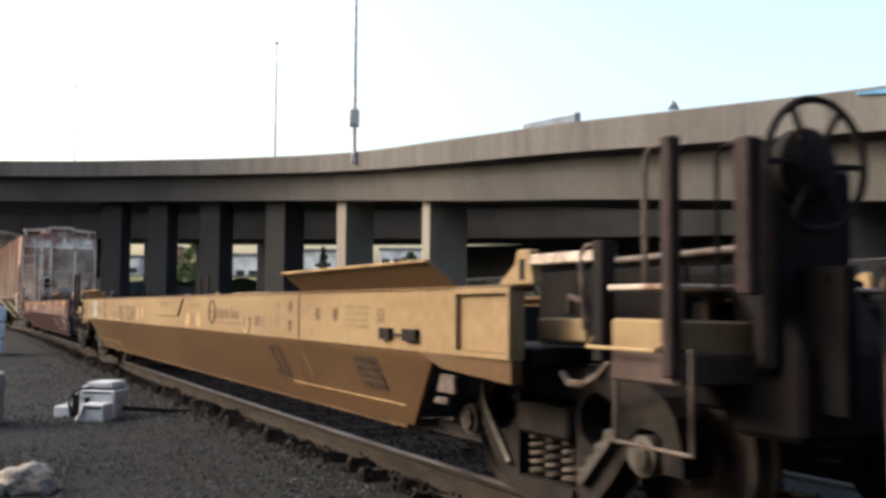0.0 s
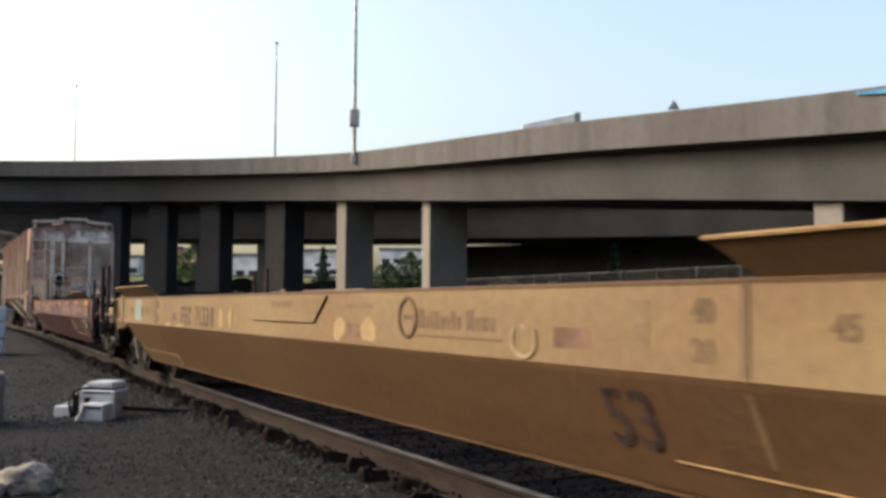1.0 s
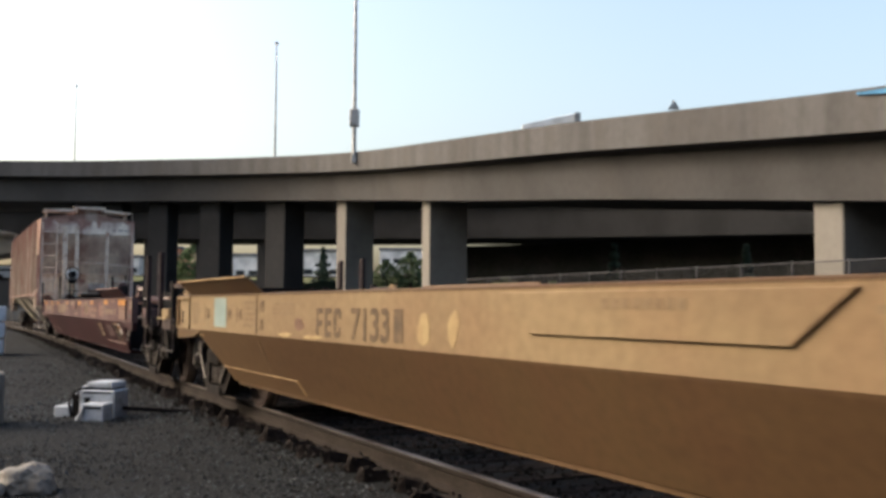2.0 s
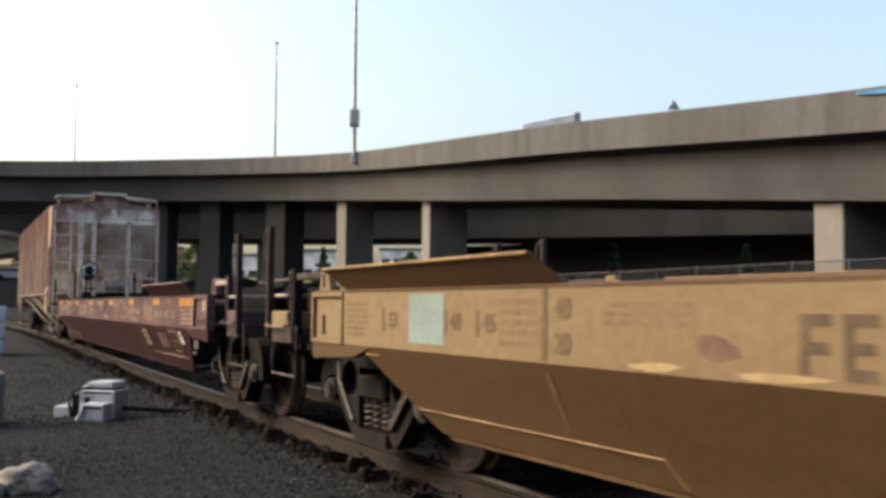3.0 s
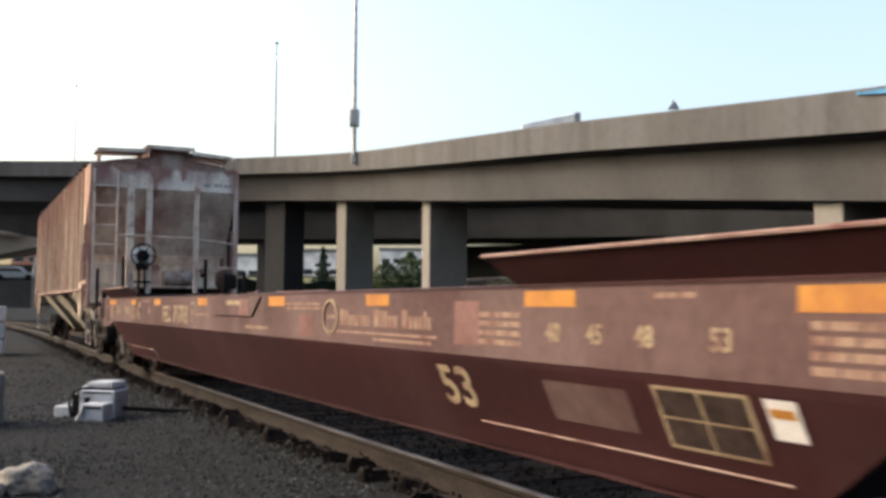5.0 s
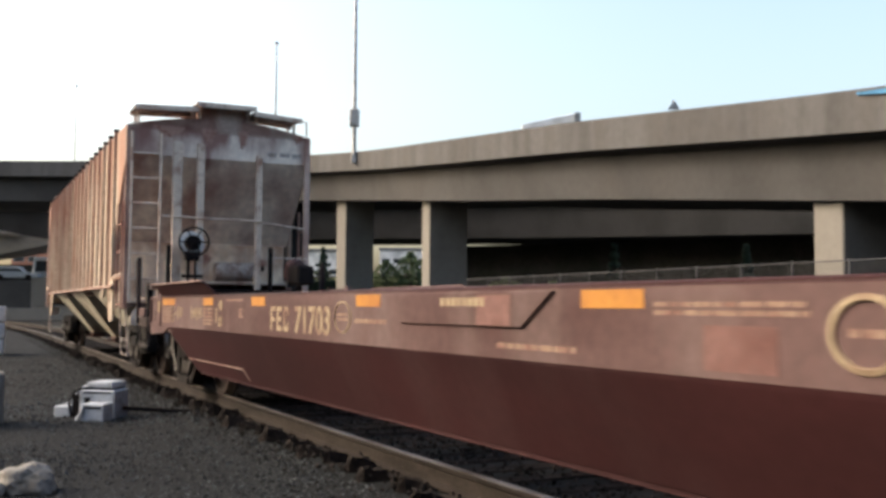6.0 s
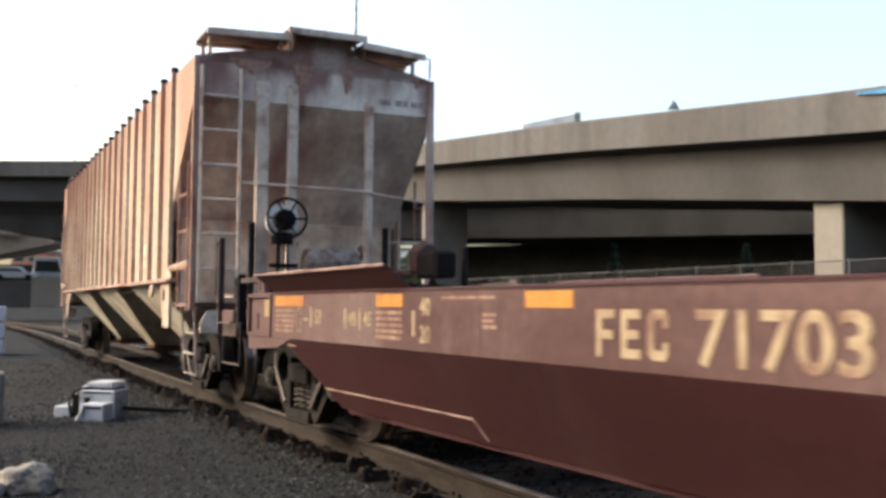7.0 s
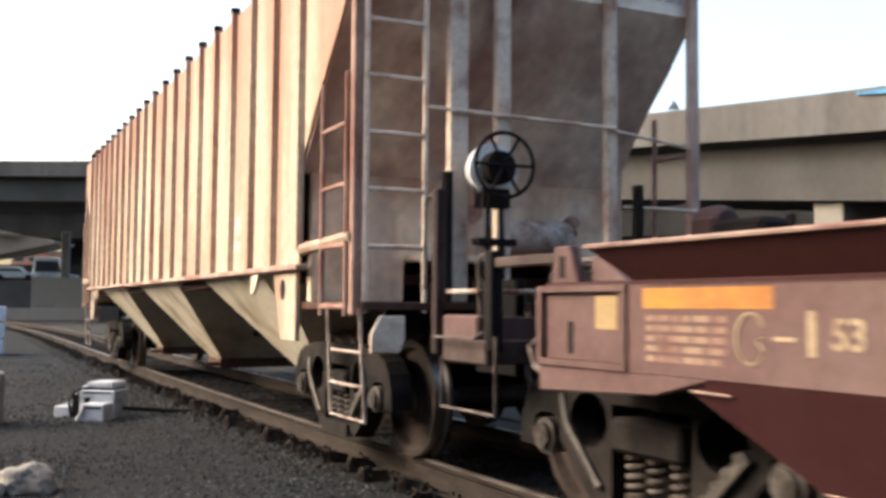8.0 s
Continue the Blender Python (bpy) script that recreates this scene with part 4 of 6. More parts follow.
    for sx in (-1, 1):
        bm = B()
        box(bm, *sorted((sx * 8.15, sx * 9.15)), -1.36, 1.36, 0.86, 0.95)
        box(bm, *sorted((7.28, 7.36) if sx > 0 else (-7.34, -7.26)), -1.24, 1.24, 0.40, 1.18)
        part("end_floor", bm, "dark", car, "grimy steel floor over the truck", bevel=0.01)
        for sy in (-1, 1):
            bm = B()
            box(bm, *sorted((sx * 8.98, sx * 9.44)), *sorted((sy * 1.06, sy * 1.22)), 0.99, 1.11)
            part("end_step", bm, upper, car, "faded step block beside the end panel", bevel=0.01)
        bm = B()
        box(bm, *sorted((sx * 8.0, sx * 10.55)), -0.24, 0.24, 0.74, 1.05)
        part("draft_sill", bm, "dark", car, "grimy draft sill", bevel=0.02)
        # cross beam at the car's end, with grab irons and stirrups
        b0, b1 = (10.0, 10.44) if kind == "yellow" and sx > 0 else (9.94, 10.36)
        bm = B()
        prism(bm, [(-1.46, 0.985), (-0.70, 0.94), (0.70, 0.94), (1.46, 0.985), (1.46, 1.12), (0.70, 1.10), (-0.70, 1.10), (-1.46, 1.12)], "x", *sorted((sx * b0, sx * b1)))
        part("end_beam", bm, upper, car, "faded end beam", bevel=0.012)
        bm = B()
        prism(bm, [(-1.45, 0.845), (1.45, 0.845), (1.45, 0.982), (-1.45, 0.982)], "x", *sorted((sx * (b0 - 0.02 if sx > 0 else 9.86), sx * (b1 + 0.02))))
        part("beam_apron", bm, "dusty" if kind != "black" else "dark", car, "dusty lower apron of the end beam", bevel=0.01)
        for sy in (-1, 1):
            bm = B()
            box(bm, *sorted((sx * 9.20, sx * 9.84)), *sorted((sy * 1.36, sy * 1.42)), 1.385, 1.44)
            part("top_bar", bm, "dusty" if sx < 0 or sy > 0 else "galv", car, "pale bar from the bracket to the upright", bevel=0.008)
            bm = B()
            prism(bm, [(sx * 8.74, 1.29), (sx * 9.02, 1.29), (sx * 9.02, 1.40), (sx * 8.98, 1.42), (sx * 8.92, 1.40)], "y", *sorted((sy * 1.30, sy * 1.34)))
            part("bracket_brace", bm, upper, car, "sloping brace beside the bracket", bevel=0.006)
            bm = B()
            rod(bm, [(sx * 9.55, sy * 1.26, 1.10), (sx * 9.55, sy * 1.30, 1.20), (sx * 9.44, sy * 1.31, 1.22), (sx * 9.42, sy * 1.30, 1.14)], 0.02, 8)
            part("hose_bracket", bm, "dusty", car, "small bent hose bracket", smooth=True)
        bm = B()
        box(bm, *sorted((sx * 9.96, sx * 10.34)), -1.45, 1.45, 1.245, 1.27)
        part("tread_plate", bm, "galv", car, "pale tread plate over the end beam", bevel=0.006)
        for sy in (-1, 1):
            bm = B()
            box(bm, *sorted((sx * 9.82, sx * 9.90)), *sorted((sy * 1.36, sy * 1.44)), 0.92, 1.48)
            part("short_post", bm, "dark", car, "short dark upright", bevel=0.006)
            bm = B()
            box(bm, *sorted((sx * 10.06, sx * 10.12)), *sorted((sy * 0.9, sy * 1.0)), 1.1, 1.25)
            part("tread_support", bm, "dusty", car, bevel=0.006)
            bm = B()
            gx = 9.70 if sx > 0 else 10.00
            rod(bm, [(sx * gx, sy * 1.40, 1.06), (sx * gx, sy * 1.42, 1.42), (sx * (gx * 0.7 + 9.86 * 0.3), sy * 1.42, 1.46), (sx * 9.86, sy * 1.41, 1.46)], 0.012)
            part("upright_grab_iron", bm, "bar_steel", car, "bent upright grab iron")
            bm = B()
            rod(bm, [(sx * 9.86, sy * 1.46, 1.03), (sx * 9.88, sy * 1.51, 0.99), (sx * 10.38, sy * 1.51, 0.99), (sx * 10.40, sy * 1.46, 1.04)], 0.0085)
            part("grab_iron", bm, "bright_yellow" if kind == "yellow" else "bar_steel", car, "bent worn grab iron")
        for sy in (-1, 1):
            bm = B()
            e0, e1 = (9.98, 10.50) if sx > 0 else (9.80, 10.44)
            rod(bm, [(sx * e0, sy * 1.42, 1.0), (sx * e0, sy * 1.42, 0.57), (sx * e1, sy * 1.42, 0.57), (sx * e1, sy * 1.42, 1.0)], 0.012)
            part("stirrup_step", bm, "bar_steel", car, "worn steel stirrup step")
            bm = B()
            rod(bm, [(sx * 9.2, sy * 1.2, 0.82), (sx * 9.32, sy * 1.24, 0.78), (sx * 9.5, sy * 1.27, 0.785), (sx * 9.66, sy * 1.29, 0.84), (sx * 9.8, sy * 1.3, 0.93), (sx * 9.9, sy * 1.3, 0.99)] if sx > 0 else [(sx * 9.15, sy * 1.3, 0.82), (sx * 9.34, sy * 1.34, 0.81), (sx * 9.52, sy * 1.34, 0.86), (sx * 9.58, sy * 1.33, 0.95), (sx * 9.50, sy * 1.3, 1.03)], 0.02)
            part("brake_pipe", bm, "bar_steel", car, "bent air pipe", smooth=True)
        bm = B()
        rod(bm, [(sx * 9.2, -0.9, 1.42), (sx * 10.3, -0.75, 1.46)], 0.018)
        part("uncoupling_rod", bm, "bar_steel", car)
        bm = B()
        box(bm, *sorted((sx * 9.3, sx * 9.9)), -1.0, -0.35, 0.90, 1.16)
        box(bm, *sorted((sx * 9.35, sx * 9.95)), 0.30, 0.95, 0.90, 1.22)
        part("brake_gear", bm, "end_black", car, "dark brake cylinder gear", bevel=0.05)
        bm = B()
        turned(bm, [(0.14, -0.32), (0.15, -0.28), (0.15, 0.25), (0.13, 0.32)], "y", 16, (sx * 9.55, 0, 1.22))
        part("air_reservoir", bm, "dark", car, "black air reservoir", smooth=True)
        # Added plates stand in for the dark inside and hide the far side.
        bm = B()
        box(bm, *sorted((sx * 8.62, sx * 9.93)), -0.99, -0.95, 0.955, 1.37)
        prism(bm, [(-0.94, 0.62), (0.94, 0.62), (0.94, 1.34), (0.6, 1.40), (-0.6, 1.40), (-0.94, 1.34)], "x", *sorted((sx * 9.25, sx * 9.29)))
        part("gear_screen", bm, "end_black", car, "added black plate standing in for the dark inside the wagon end", bevel=0.006)
        build_coupler(car, sx * 10.88, sx)
        build_truck(car, sx * 8.88)
    if kind != "black":
        # Added plates stand in for the bright background showing through the gap.
        for z0, z1, x0, x1 in ((0.645, 0.755, 8.10, 8.34), (0.575, 0.615, 8.04, 8.24)):
            bm = B()
            prism(bm, [(x0, z0), (x1, z0), (x1, z1), (x0 + 0.05, z1)], "y", -1.41, -1.38)
            part("slotted_bracket", bm, "bar_steel", car, "added pale plate standing in for light through the gap", bevel=0.006)
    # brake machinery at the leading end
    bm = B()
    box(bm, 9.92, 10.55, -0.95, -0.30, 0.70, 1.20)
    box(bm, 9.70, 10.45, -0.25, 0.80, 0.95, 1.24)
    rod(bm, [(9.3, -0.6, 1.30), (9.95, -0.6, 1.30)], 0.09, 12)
    part("brake_rigging", bm, "end_black", car, "black brake rigging behind the end beam", bevel=0.03)
    for v, z in ((-0.55, 0.72), (0.35, 0.70)):
        bm = B()
        rod(bm, [(9.6, v, 0.95), (9.9, v - 0.1, z), (10.3, v - 0.05, z - 0.12), (10.6, v, z + 0.05)], 0.022)
        part("air_line", bm, "dark", car, smooth=True)
    # floor of the well
    bm = B()
    for k in range(9):
        x = -7.0 + k * 1.68
        box(bm, x, x + 0.5, -1.25, 1.25, 0.34, 0.40)
    box(bm, -7.3, 7.3, -1.25, -1.0, 0.33, 0.39)
    box(bm, -7.3, 7.3, 1.0, 1.25, 0.33, 0.39)
    part("well_floor", bm, body, car)
    # tall posts and black screens at both ends
    for sx in (-1, 1):
        for sy in (-1, 1):
            if kind == "black" and sx < 0:
                continue
            bm = B()
            box(bm, *sorted((sx * 10.385, sx * 10.455)), *sorted((sy * 1.43, sy * 1.49)), 0.88, 1.88)
            part("tall_post", bm, "post", car, "tall dark red-brown channel post", bevel=0.01)
            bm = B()
            hx = 10.26 if sx > 0 else 10.58
            rod(bm, [(sx * hx, sy * 1.47, 1.27), (sx * hx, sy * 1.47, 1.80), (sx * (hx * 0.75 + 10.42 * 0.25), sy * 1.47, 1.85), (sx * 10.42, sy * 1.47, 1.85)], 0.011, 6)
            part("hooked_grab_bar", bm, "bar_steel", car, "thin hooked grab bar beside the post")
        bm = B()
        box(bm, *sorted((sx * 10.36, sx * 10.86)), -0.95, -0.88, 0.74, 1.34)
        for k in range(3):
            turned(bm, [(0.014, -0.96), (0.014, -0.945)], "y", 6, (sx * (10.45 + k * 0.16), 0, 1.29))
        part("end_screen", bm, "end_black", car, "black riveted end screen plate", bevel=0.006)
    if kind == "red":
        bm = B()
        box(bm, -10.98, -10.74, 0.98, 1.30, 1.58, 1.86)
        turned(bm, [(0.0, -10.99), (0.15, -10.98), (0.16, -10.80), (0.13, -10.72)], "x", 16, (0, 1.14, 1.80))
        part("brake_stand", bm, "red_faded", car, "faded red brake stand on the far corner", bevel=0.02)
        bm = B()
        box(bm, -10.72, -10.20, 0.95, 1.25, 1.50, 1.82)
        box(bm, -10.60, -10.50, 1.05, 1.15, 0.95, 1.50)
        part("brake_case", bm, "dark", car, "dark brake gear case", bevel=0.04)
    if brake_wheel:
        bm = B()
        box(bm, 10.60, 10.69, -1.29, -1.21, 1.22, 1.86)
        part("brake_stand_post", bm, "post", car, "dark red-brown brake stand post", bevel=0.01)
        bm = B()
        rod(bm, [(10.52, -1.30, 1.25), (10.52, -1.30, 1.80), (10.55, -1.28, 1.84), (10.64, -1.26, 1.84)], 0.010)
        part("stand_grab_iron", bm, "dark", car)
        bm = B()
        box(bm, 10.50, 10.62, -1.12, -0.62, 0.9, 1.78)
        prism(bm, [(10.3, 0.62), (10.72, 0.62), (10.72, 1.0), (10.55, 1.25), (10.3, 1.25)], "y", -1.05, -0.5)
        part("brake_case", bm, "dark", car, "dark brake gear case", bevel=0.03)
        bm = B()
        ring(bm, (10.72, -0.95, 1.76), 0.27, 0.018, "x", 30)
        bw = part("brake_wheel", bm, "dark", car, "large dark spoked brake wheel")
        for k in range(6):
            a = k * math.tau / 6
            bm = B()
            rod(bm, [(10.70, -0.95, 1.76), (10.72, -0.95 + 0.27 * math.cos(a), 1.76 + 0.27 * math.sin(a))], 0.015, 6)
            part("spoke", bm, "dark", bw)
        bm = B()
        turned(bm, [(0.16, 10.62), (0.16, 10.68), (0.06, 10.74)], "x", 20, (0, -0.95, 1.76))
        part("hub", bm, "dark", bw, smooth=True)
    return car


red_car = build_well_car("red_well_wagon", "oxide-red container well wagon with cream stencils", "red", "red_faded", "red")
yellow_car = build_well_car("yellow_well_wagon", "weathered yellow container well wagon with ghosted stencils", "yellow", "yellow_upper", "yellow", True)
lead_car = build_well_car("black_well_wagon", "grimy black container well wagon ahead of the yellow one", "dark", "dark", "black")


# ---- writing and patches on the wagons ----
def plate(bm, x0, x1, z0, z1, out=0.003):
    """A thin painted patch on the upright upper sheet of the near side."""
    return box(bm, x0, x1, -1.50 - out, -1.499, z0, z1)


def lean(x, z, out=0.004):
    """A place on the near lower sheet, which leans inwards."""
    f = (0.85 - z) / 0.49
    return (x, -(1.485 - 0.225 * f) - out, z)


def leaning_plate(bm, x0, x1, z0, z1, out=0.004):
    lo = [lean(x0, z0, out), lean(x1, z0, out), lean(x1, z1, out), lean(x0, z1, out)]
    hexa(bm, lo, [(a, b + 0.003, c) for a, b, c in lo])
    return bm


def stencil(car, text, x, z, size, material, on_lower=False, stretch=1.0, weight=0.003):
    """Writing on the near side of a wagon, reading along it."""
    if on_lower:
        p = lean(x, z)
        m = Matrix.Translation(p) @ Matrix.Rotation(radians(90 + 24.6), 4, "X") @ Matrix.Diagonal((stretch, 1, 1, 1))
    else:
        m = Matrix.Translation((x, -1.503, z)) @ Matrix.Rotation(radians(90), 4, "X") @ Matrix.Diagonal((stretch, 1, 1, 1))
    return lettering("stencil", text, size, m, material, car, weight=weight)


def bars(car, x0, x1, z0, z1, rows, material, seed, lower=False):
    """Unreadable small writing: rows of short bars."""
    rng = random.Random(seed)
    bm = B()
    h = (z1 - z0) / rows
    for r in range(rows):
        x = x0
        while x < x1 - 0.02:
            w = min(rng.uniform(0.04, 0.16), x1 - x)
            plate(bm, x, x + w, z0 + r * h + h * 0.22, z0 + r * h + h * 0.82, 0.0025)
            x += w + 0.018
    tagged(part("small_writing", bm, material, car, "rows of small stencilled lines"), kind="stuff")


def initials(car, x, z, h, material):
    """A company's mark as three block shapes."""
    t, w = 0.19, 0.62
    shapes = [
        [(0, 0), (t, 0), (t, 0.38), (w * 0.9, 0.38), (w * 0.9, 0.57), (t, 0.57), (t, 0.81), (w, 0.81), (w, 1), (0, 1)],
        [(0, 0), (w, 0), (w, 0.19), (t, 0.19), (t, 0.40), (w * 0.9, 0.40), (w * 0.9, 0.58), (t, 0.58), (t, 0.81), (w, 0.81), (w, 1), (0, 1)],
        [(0.15, 0), (w * 0.85, 0), (w, 0.15), (w, 0.36), (w - t * 0.8, 0.36), (w - t * 0.8, 0.2), (t + 0.04, 0.2), (t, 0.25), (t, 0.75), (t + 0.04, 0.8), (w - t * 0.8, 0.8), (w - t * 0.8, 0.64), (w, 0.64), (w, 0.85), (w * 0.85, 1), (0.15, 1), (0, 0.87), (0, 0.13)],
    ]
    for k, poly in enumerate(shapes):
        bm = B()
        prism(bm, [(x + (k * 0.86 + a) * h, z + b * h) for a, b in poly], "y", -1.503, -1.499)
        part("mark_block", bm, material, car, "block shape of a company mark")


def patch(car, name, x0, x1, z0, z1, material, label, out=0.003):
    bm = B()
    plate(bm, x0, x1, z0, z1, out)
    return part(name, bm, material, car, label)


def roundel(car, x, z, rx, rz, r, material, label):
    bm = B()
    pts = [(x + rx * math.cos(k * math.tau / 24), -1.502, z + rz * math.sin(k * math.tau / 24)) for k in range(25)]
    rod(bm, pts, r, 4)
    return part("roundel", bm, material, car, label)


def name_bars(car, x0, x1, z, material):
    """A company name as a row of plain blocks over a rule."""
    bm = B()
    rng = random.Random(int(x0 * 100))
    a, k = x0, 0
    while a < x1 - 0.08:
        tall = k in (0, 8, 13)
        w = 0.085 if tall else rng.uniform(0.035, 0.07)
        plate(bm, a, a + w, z, z + (0.12 if tall else 0.11 if rng.random() < 0.25 else 0.078))
        a += w + (0.075 if k in (7, 12) else 0.022)
        k += 1
    plate(bm, x0 - 0.12, x1, z - 0.055, z - 0.038)
    tagged(part("name_panel", bm, material, car, "row of plain blocks over a thin rule"), kind="stuff")


def blob(car, x, z, w, h, material, label, seed):
    rng = random.Random(seed)
    bm = B()
    pts = []
    for k in range(30):
        a = k * math.tau / 30
        r = 1 + 0.16 * math.sin(2 * a + seed) + 0.09 * math.sin(3 * a + 2 * seed) + 0.05 * math.sin(7 * a) + rng.uniform(-0.04, 0.04)
        pts.append((x + w * r * math.cos(a), z + h * r * math.sin(a)))
    prism(bm, pts, "y", -1.5035, -1.499)
    part("paint_patch", bm, material, car, label)


def placard(car, x0, x1, x2, x3, z0, z1, material):
    bm = B()
    prism(bm, [(x0, z1), (x1, z0), (x2, z0), (x3, z1)], "y", -1.520, -1.499)
    part("placard_panel", bm, material, car, "raised trapezoid panel", bevel=0.004)


def dress_red():
    c, st = red_car, "cream_stencil"
    for x0, x1, z0 in ((7.66, 8.52, 1.155), (5.79, 6.26, 1.17), (3.62, 4.02, 1.17), (1.25, 1.72, 1.165), (-1.60, -1.16, 1.165), (-4.28, -3.85, 1.165), (-6.21, -5.78, 1.165), (-8.42, -7.68, 1.165)):
        patch(c, "reflector_patch", x0, x1, z0, 1.25, "orange", "orange reflective patch")
    initials(c, -3.66, 0.945, 0.215, st)
    stencil(c, "71703", -2.99, 0.945, 0.31, st, stretch=1.13, weight=0.006)
    roundel(c, -1.875, 1.085, 0.165, 0.115, 0.007, st, "cream oval outline mark")
    bars(c, -1.98, -1.77, 1.05, 1.12, 2, "faint_stencil", 31)
    bars(c, -1.62, -1.06, 1.035, 1.085, 1, "faint_stencil", 4)
    stencil(c, "53", -7.42, 1.03, 0.15, st)
    stencil(c, "48", -6.70, 1.03, 0.14, st)
    stencil(c, "45", -6.42, 1.03, 0.14, st)
    stencil(c, "40", -5.52, 1.115, 0.15, st)
    stencil(c, "20", -5.52, 0.945, 0.15, st)
    for x, z0, z1 in ((-7.52, 1.0, 1.16), (-6.79, 1.0, 1.15), (-6.51, 1.0, 1.15), (-5.63, 0.98, 1.14)):
        patch(c, "loading_mark", x, x + 0.035, z0, z1, st, "cream loading position mark")
    bars(c, -8.40, -7.92, 0.935, 1.145, 5, "faint_stencil", 1)
    bm = B()
    rod(bm, [(-7.79 + 0.075 * math.cos(a), -1.502, 1.055 + 0.095 * math.sin(a)) for a in (0.5 + k * (math.tau - 1.0) / 20 for k in range(21))] + [(-7.76, -1.502, 1.05), (-7.72, -1.502, 1.06)], 0.006, 4)
    part("chalk_ring", bm, st, c, "hand-chalked open ring")
    patch(c, "chalk_dash", -7.68, -7.58, 1.05, 1.066, st, "short chalked dash")
    bars(c, -6.2, -5.78, 0.94, 1.145, 5, "faint_stencil", 2)
    bars(c, -5.22, -4.6, 1.205, 1.235, 1, "faint_stencil", 3)
    bars(c, -4.73, -4.58, 1.04, 1.14, 3, "faint_stencil", 13)
    for x0, x1, z0, z1, m in ((-5.0, -4.75, 0.93, 1.2, "red_faded"), (0.25, 0.62, 1.065, 1.235, "red_pale"), (5.0, 5.3, 0.95, 1.2, "red_pale"), (2.1, 2.5, 0.92, 1.1, "red_pale")):
        patch(c, "faded_patch", x0, x1, z0, z1, m, "faded pinkish patch of paint", 0.0025 if x0 != 0.25 else 0.0225)
    placard(c, -1.10, -0.79, 0.72, 1.02, 1.06, 1.25, "red_faded")
    bm = B()
    for k in range(8):
        box(bm, -0.2 + k * 0.07, -0.15 + k * 0.07, -1.523, -1.519, 1.17, 1.22)
    tagged(part("small_writing", bm, st, c, "row of small stencilled marks"), kind="stuff")
    bars(c, 0.45, 1.2, 0.935, 0.985, 1, "faint_stencil", 41)
    bars(c, 1.79, 2.65, 1.13, 1.20, 2, "faint_stencil", 42)
    roundel(c, 2.90, 1.085, 0.15, 0.125, 0.016, st, "cream roundel")
    bars(c, 2.82, 2.98, 1.06, 1.11, 1, "faint_stencil", 43)
    name_bars(c, 3.10, 4.75, 1.025, "faint_stencil")
    bars(c, 3.75, 4.7, 0.92, 0.955, 1, "faint_stencil", 44)
    stencil(c, "53", 4.66, 0.585, 0.36, st, True, 1.25, 0.006)
    bm = B()
    leaning_plate(bm, 5.90, 6.60, 0.60, 0.80)
    part("ghost_patch", bm, "red_faded", c, "ghosted paler paint patch")
    bars(c, 5.3, 5.75, 0.95, 1.15, 4, "faint_stencil", 6)
    for x, t in ((6.0, "40"), (6.35, "45"), (6.72, "48"), (7.2, "53")):
        stencil(c, t, x, 1.0, 0.13, st)
    bars(c, 6.85, 7.12, 1.20, 1.24, 1, "faint_stencil", 7)
    bars(c, 7.72, 8.50, 0.925, 1.135, 4, "faint_stencil", 5)
    bm = B()
    leaning_plate(bm, 6.80, 7.38, 0.57, 0.84)
    part("notice_plate", bm, st, c, "framed dark notice plate")
    for x0, x1, z0, z1 in ((6.825, 7.08, 0.71, 0.825), (7.10, 7.355, 0.71, 0.825), (6.825, 7.08, 0.585, 0.70), (7.10, 7.355, 0.585, 0.70)):
        bm = B()
        leaning_plate(bm, x0, x1, z0, z1, 0.008)
        part("notice_face", bm, "plate", c, "dark notice face")
    bm = B()
    leaning_plate(bm, 7.46, 7.62, 0.68, 0.835)
    part("small_label", bm, "wall_white", c, "small white label with red marks")
    bm = B()
    leaning_plate(bm, 7.48, 7.60, 0.765, 0.80, 0.008)
    part("label_mark", bm, "orange", c)
    for sx, x0, x1, z0, z1, m in ((1, 8.90, 9.09, 1.10, 1.22, st), (1, 8.70, 9.05, 0.96, 1.01, "plate"), (1, 8.85, 9.08, 1.03, 1.08, "red_pale"), (-1, 8.62, 8.78, 1.07, 1.22, "bright_yellow"), (-1, 8.96, 9.0, 0.95, 1.10, "dark")):
        bm = B()
        box(bm, *sorted((sx * x0, sx * x1)), -1.489, -1.484, z0, z1)
        part("panel_sticker", bm, m, c, "weathered sticker on the end panel")


dress_red()


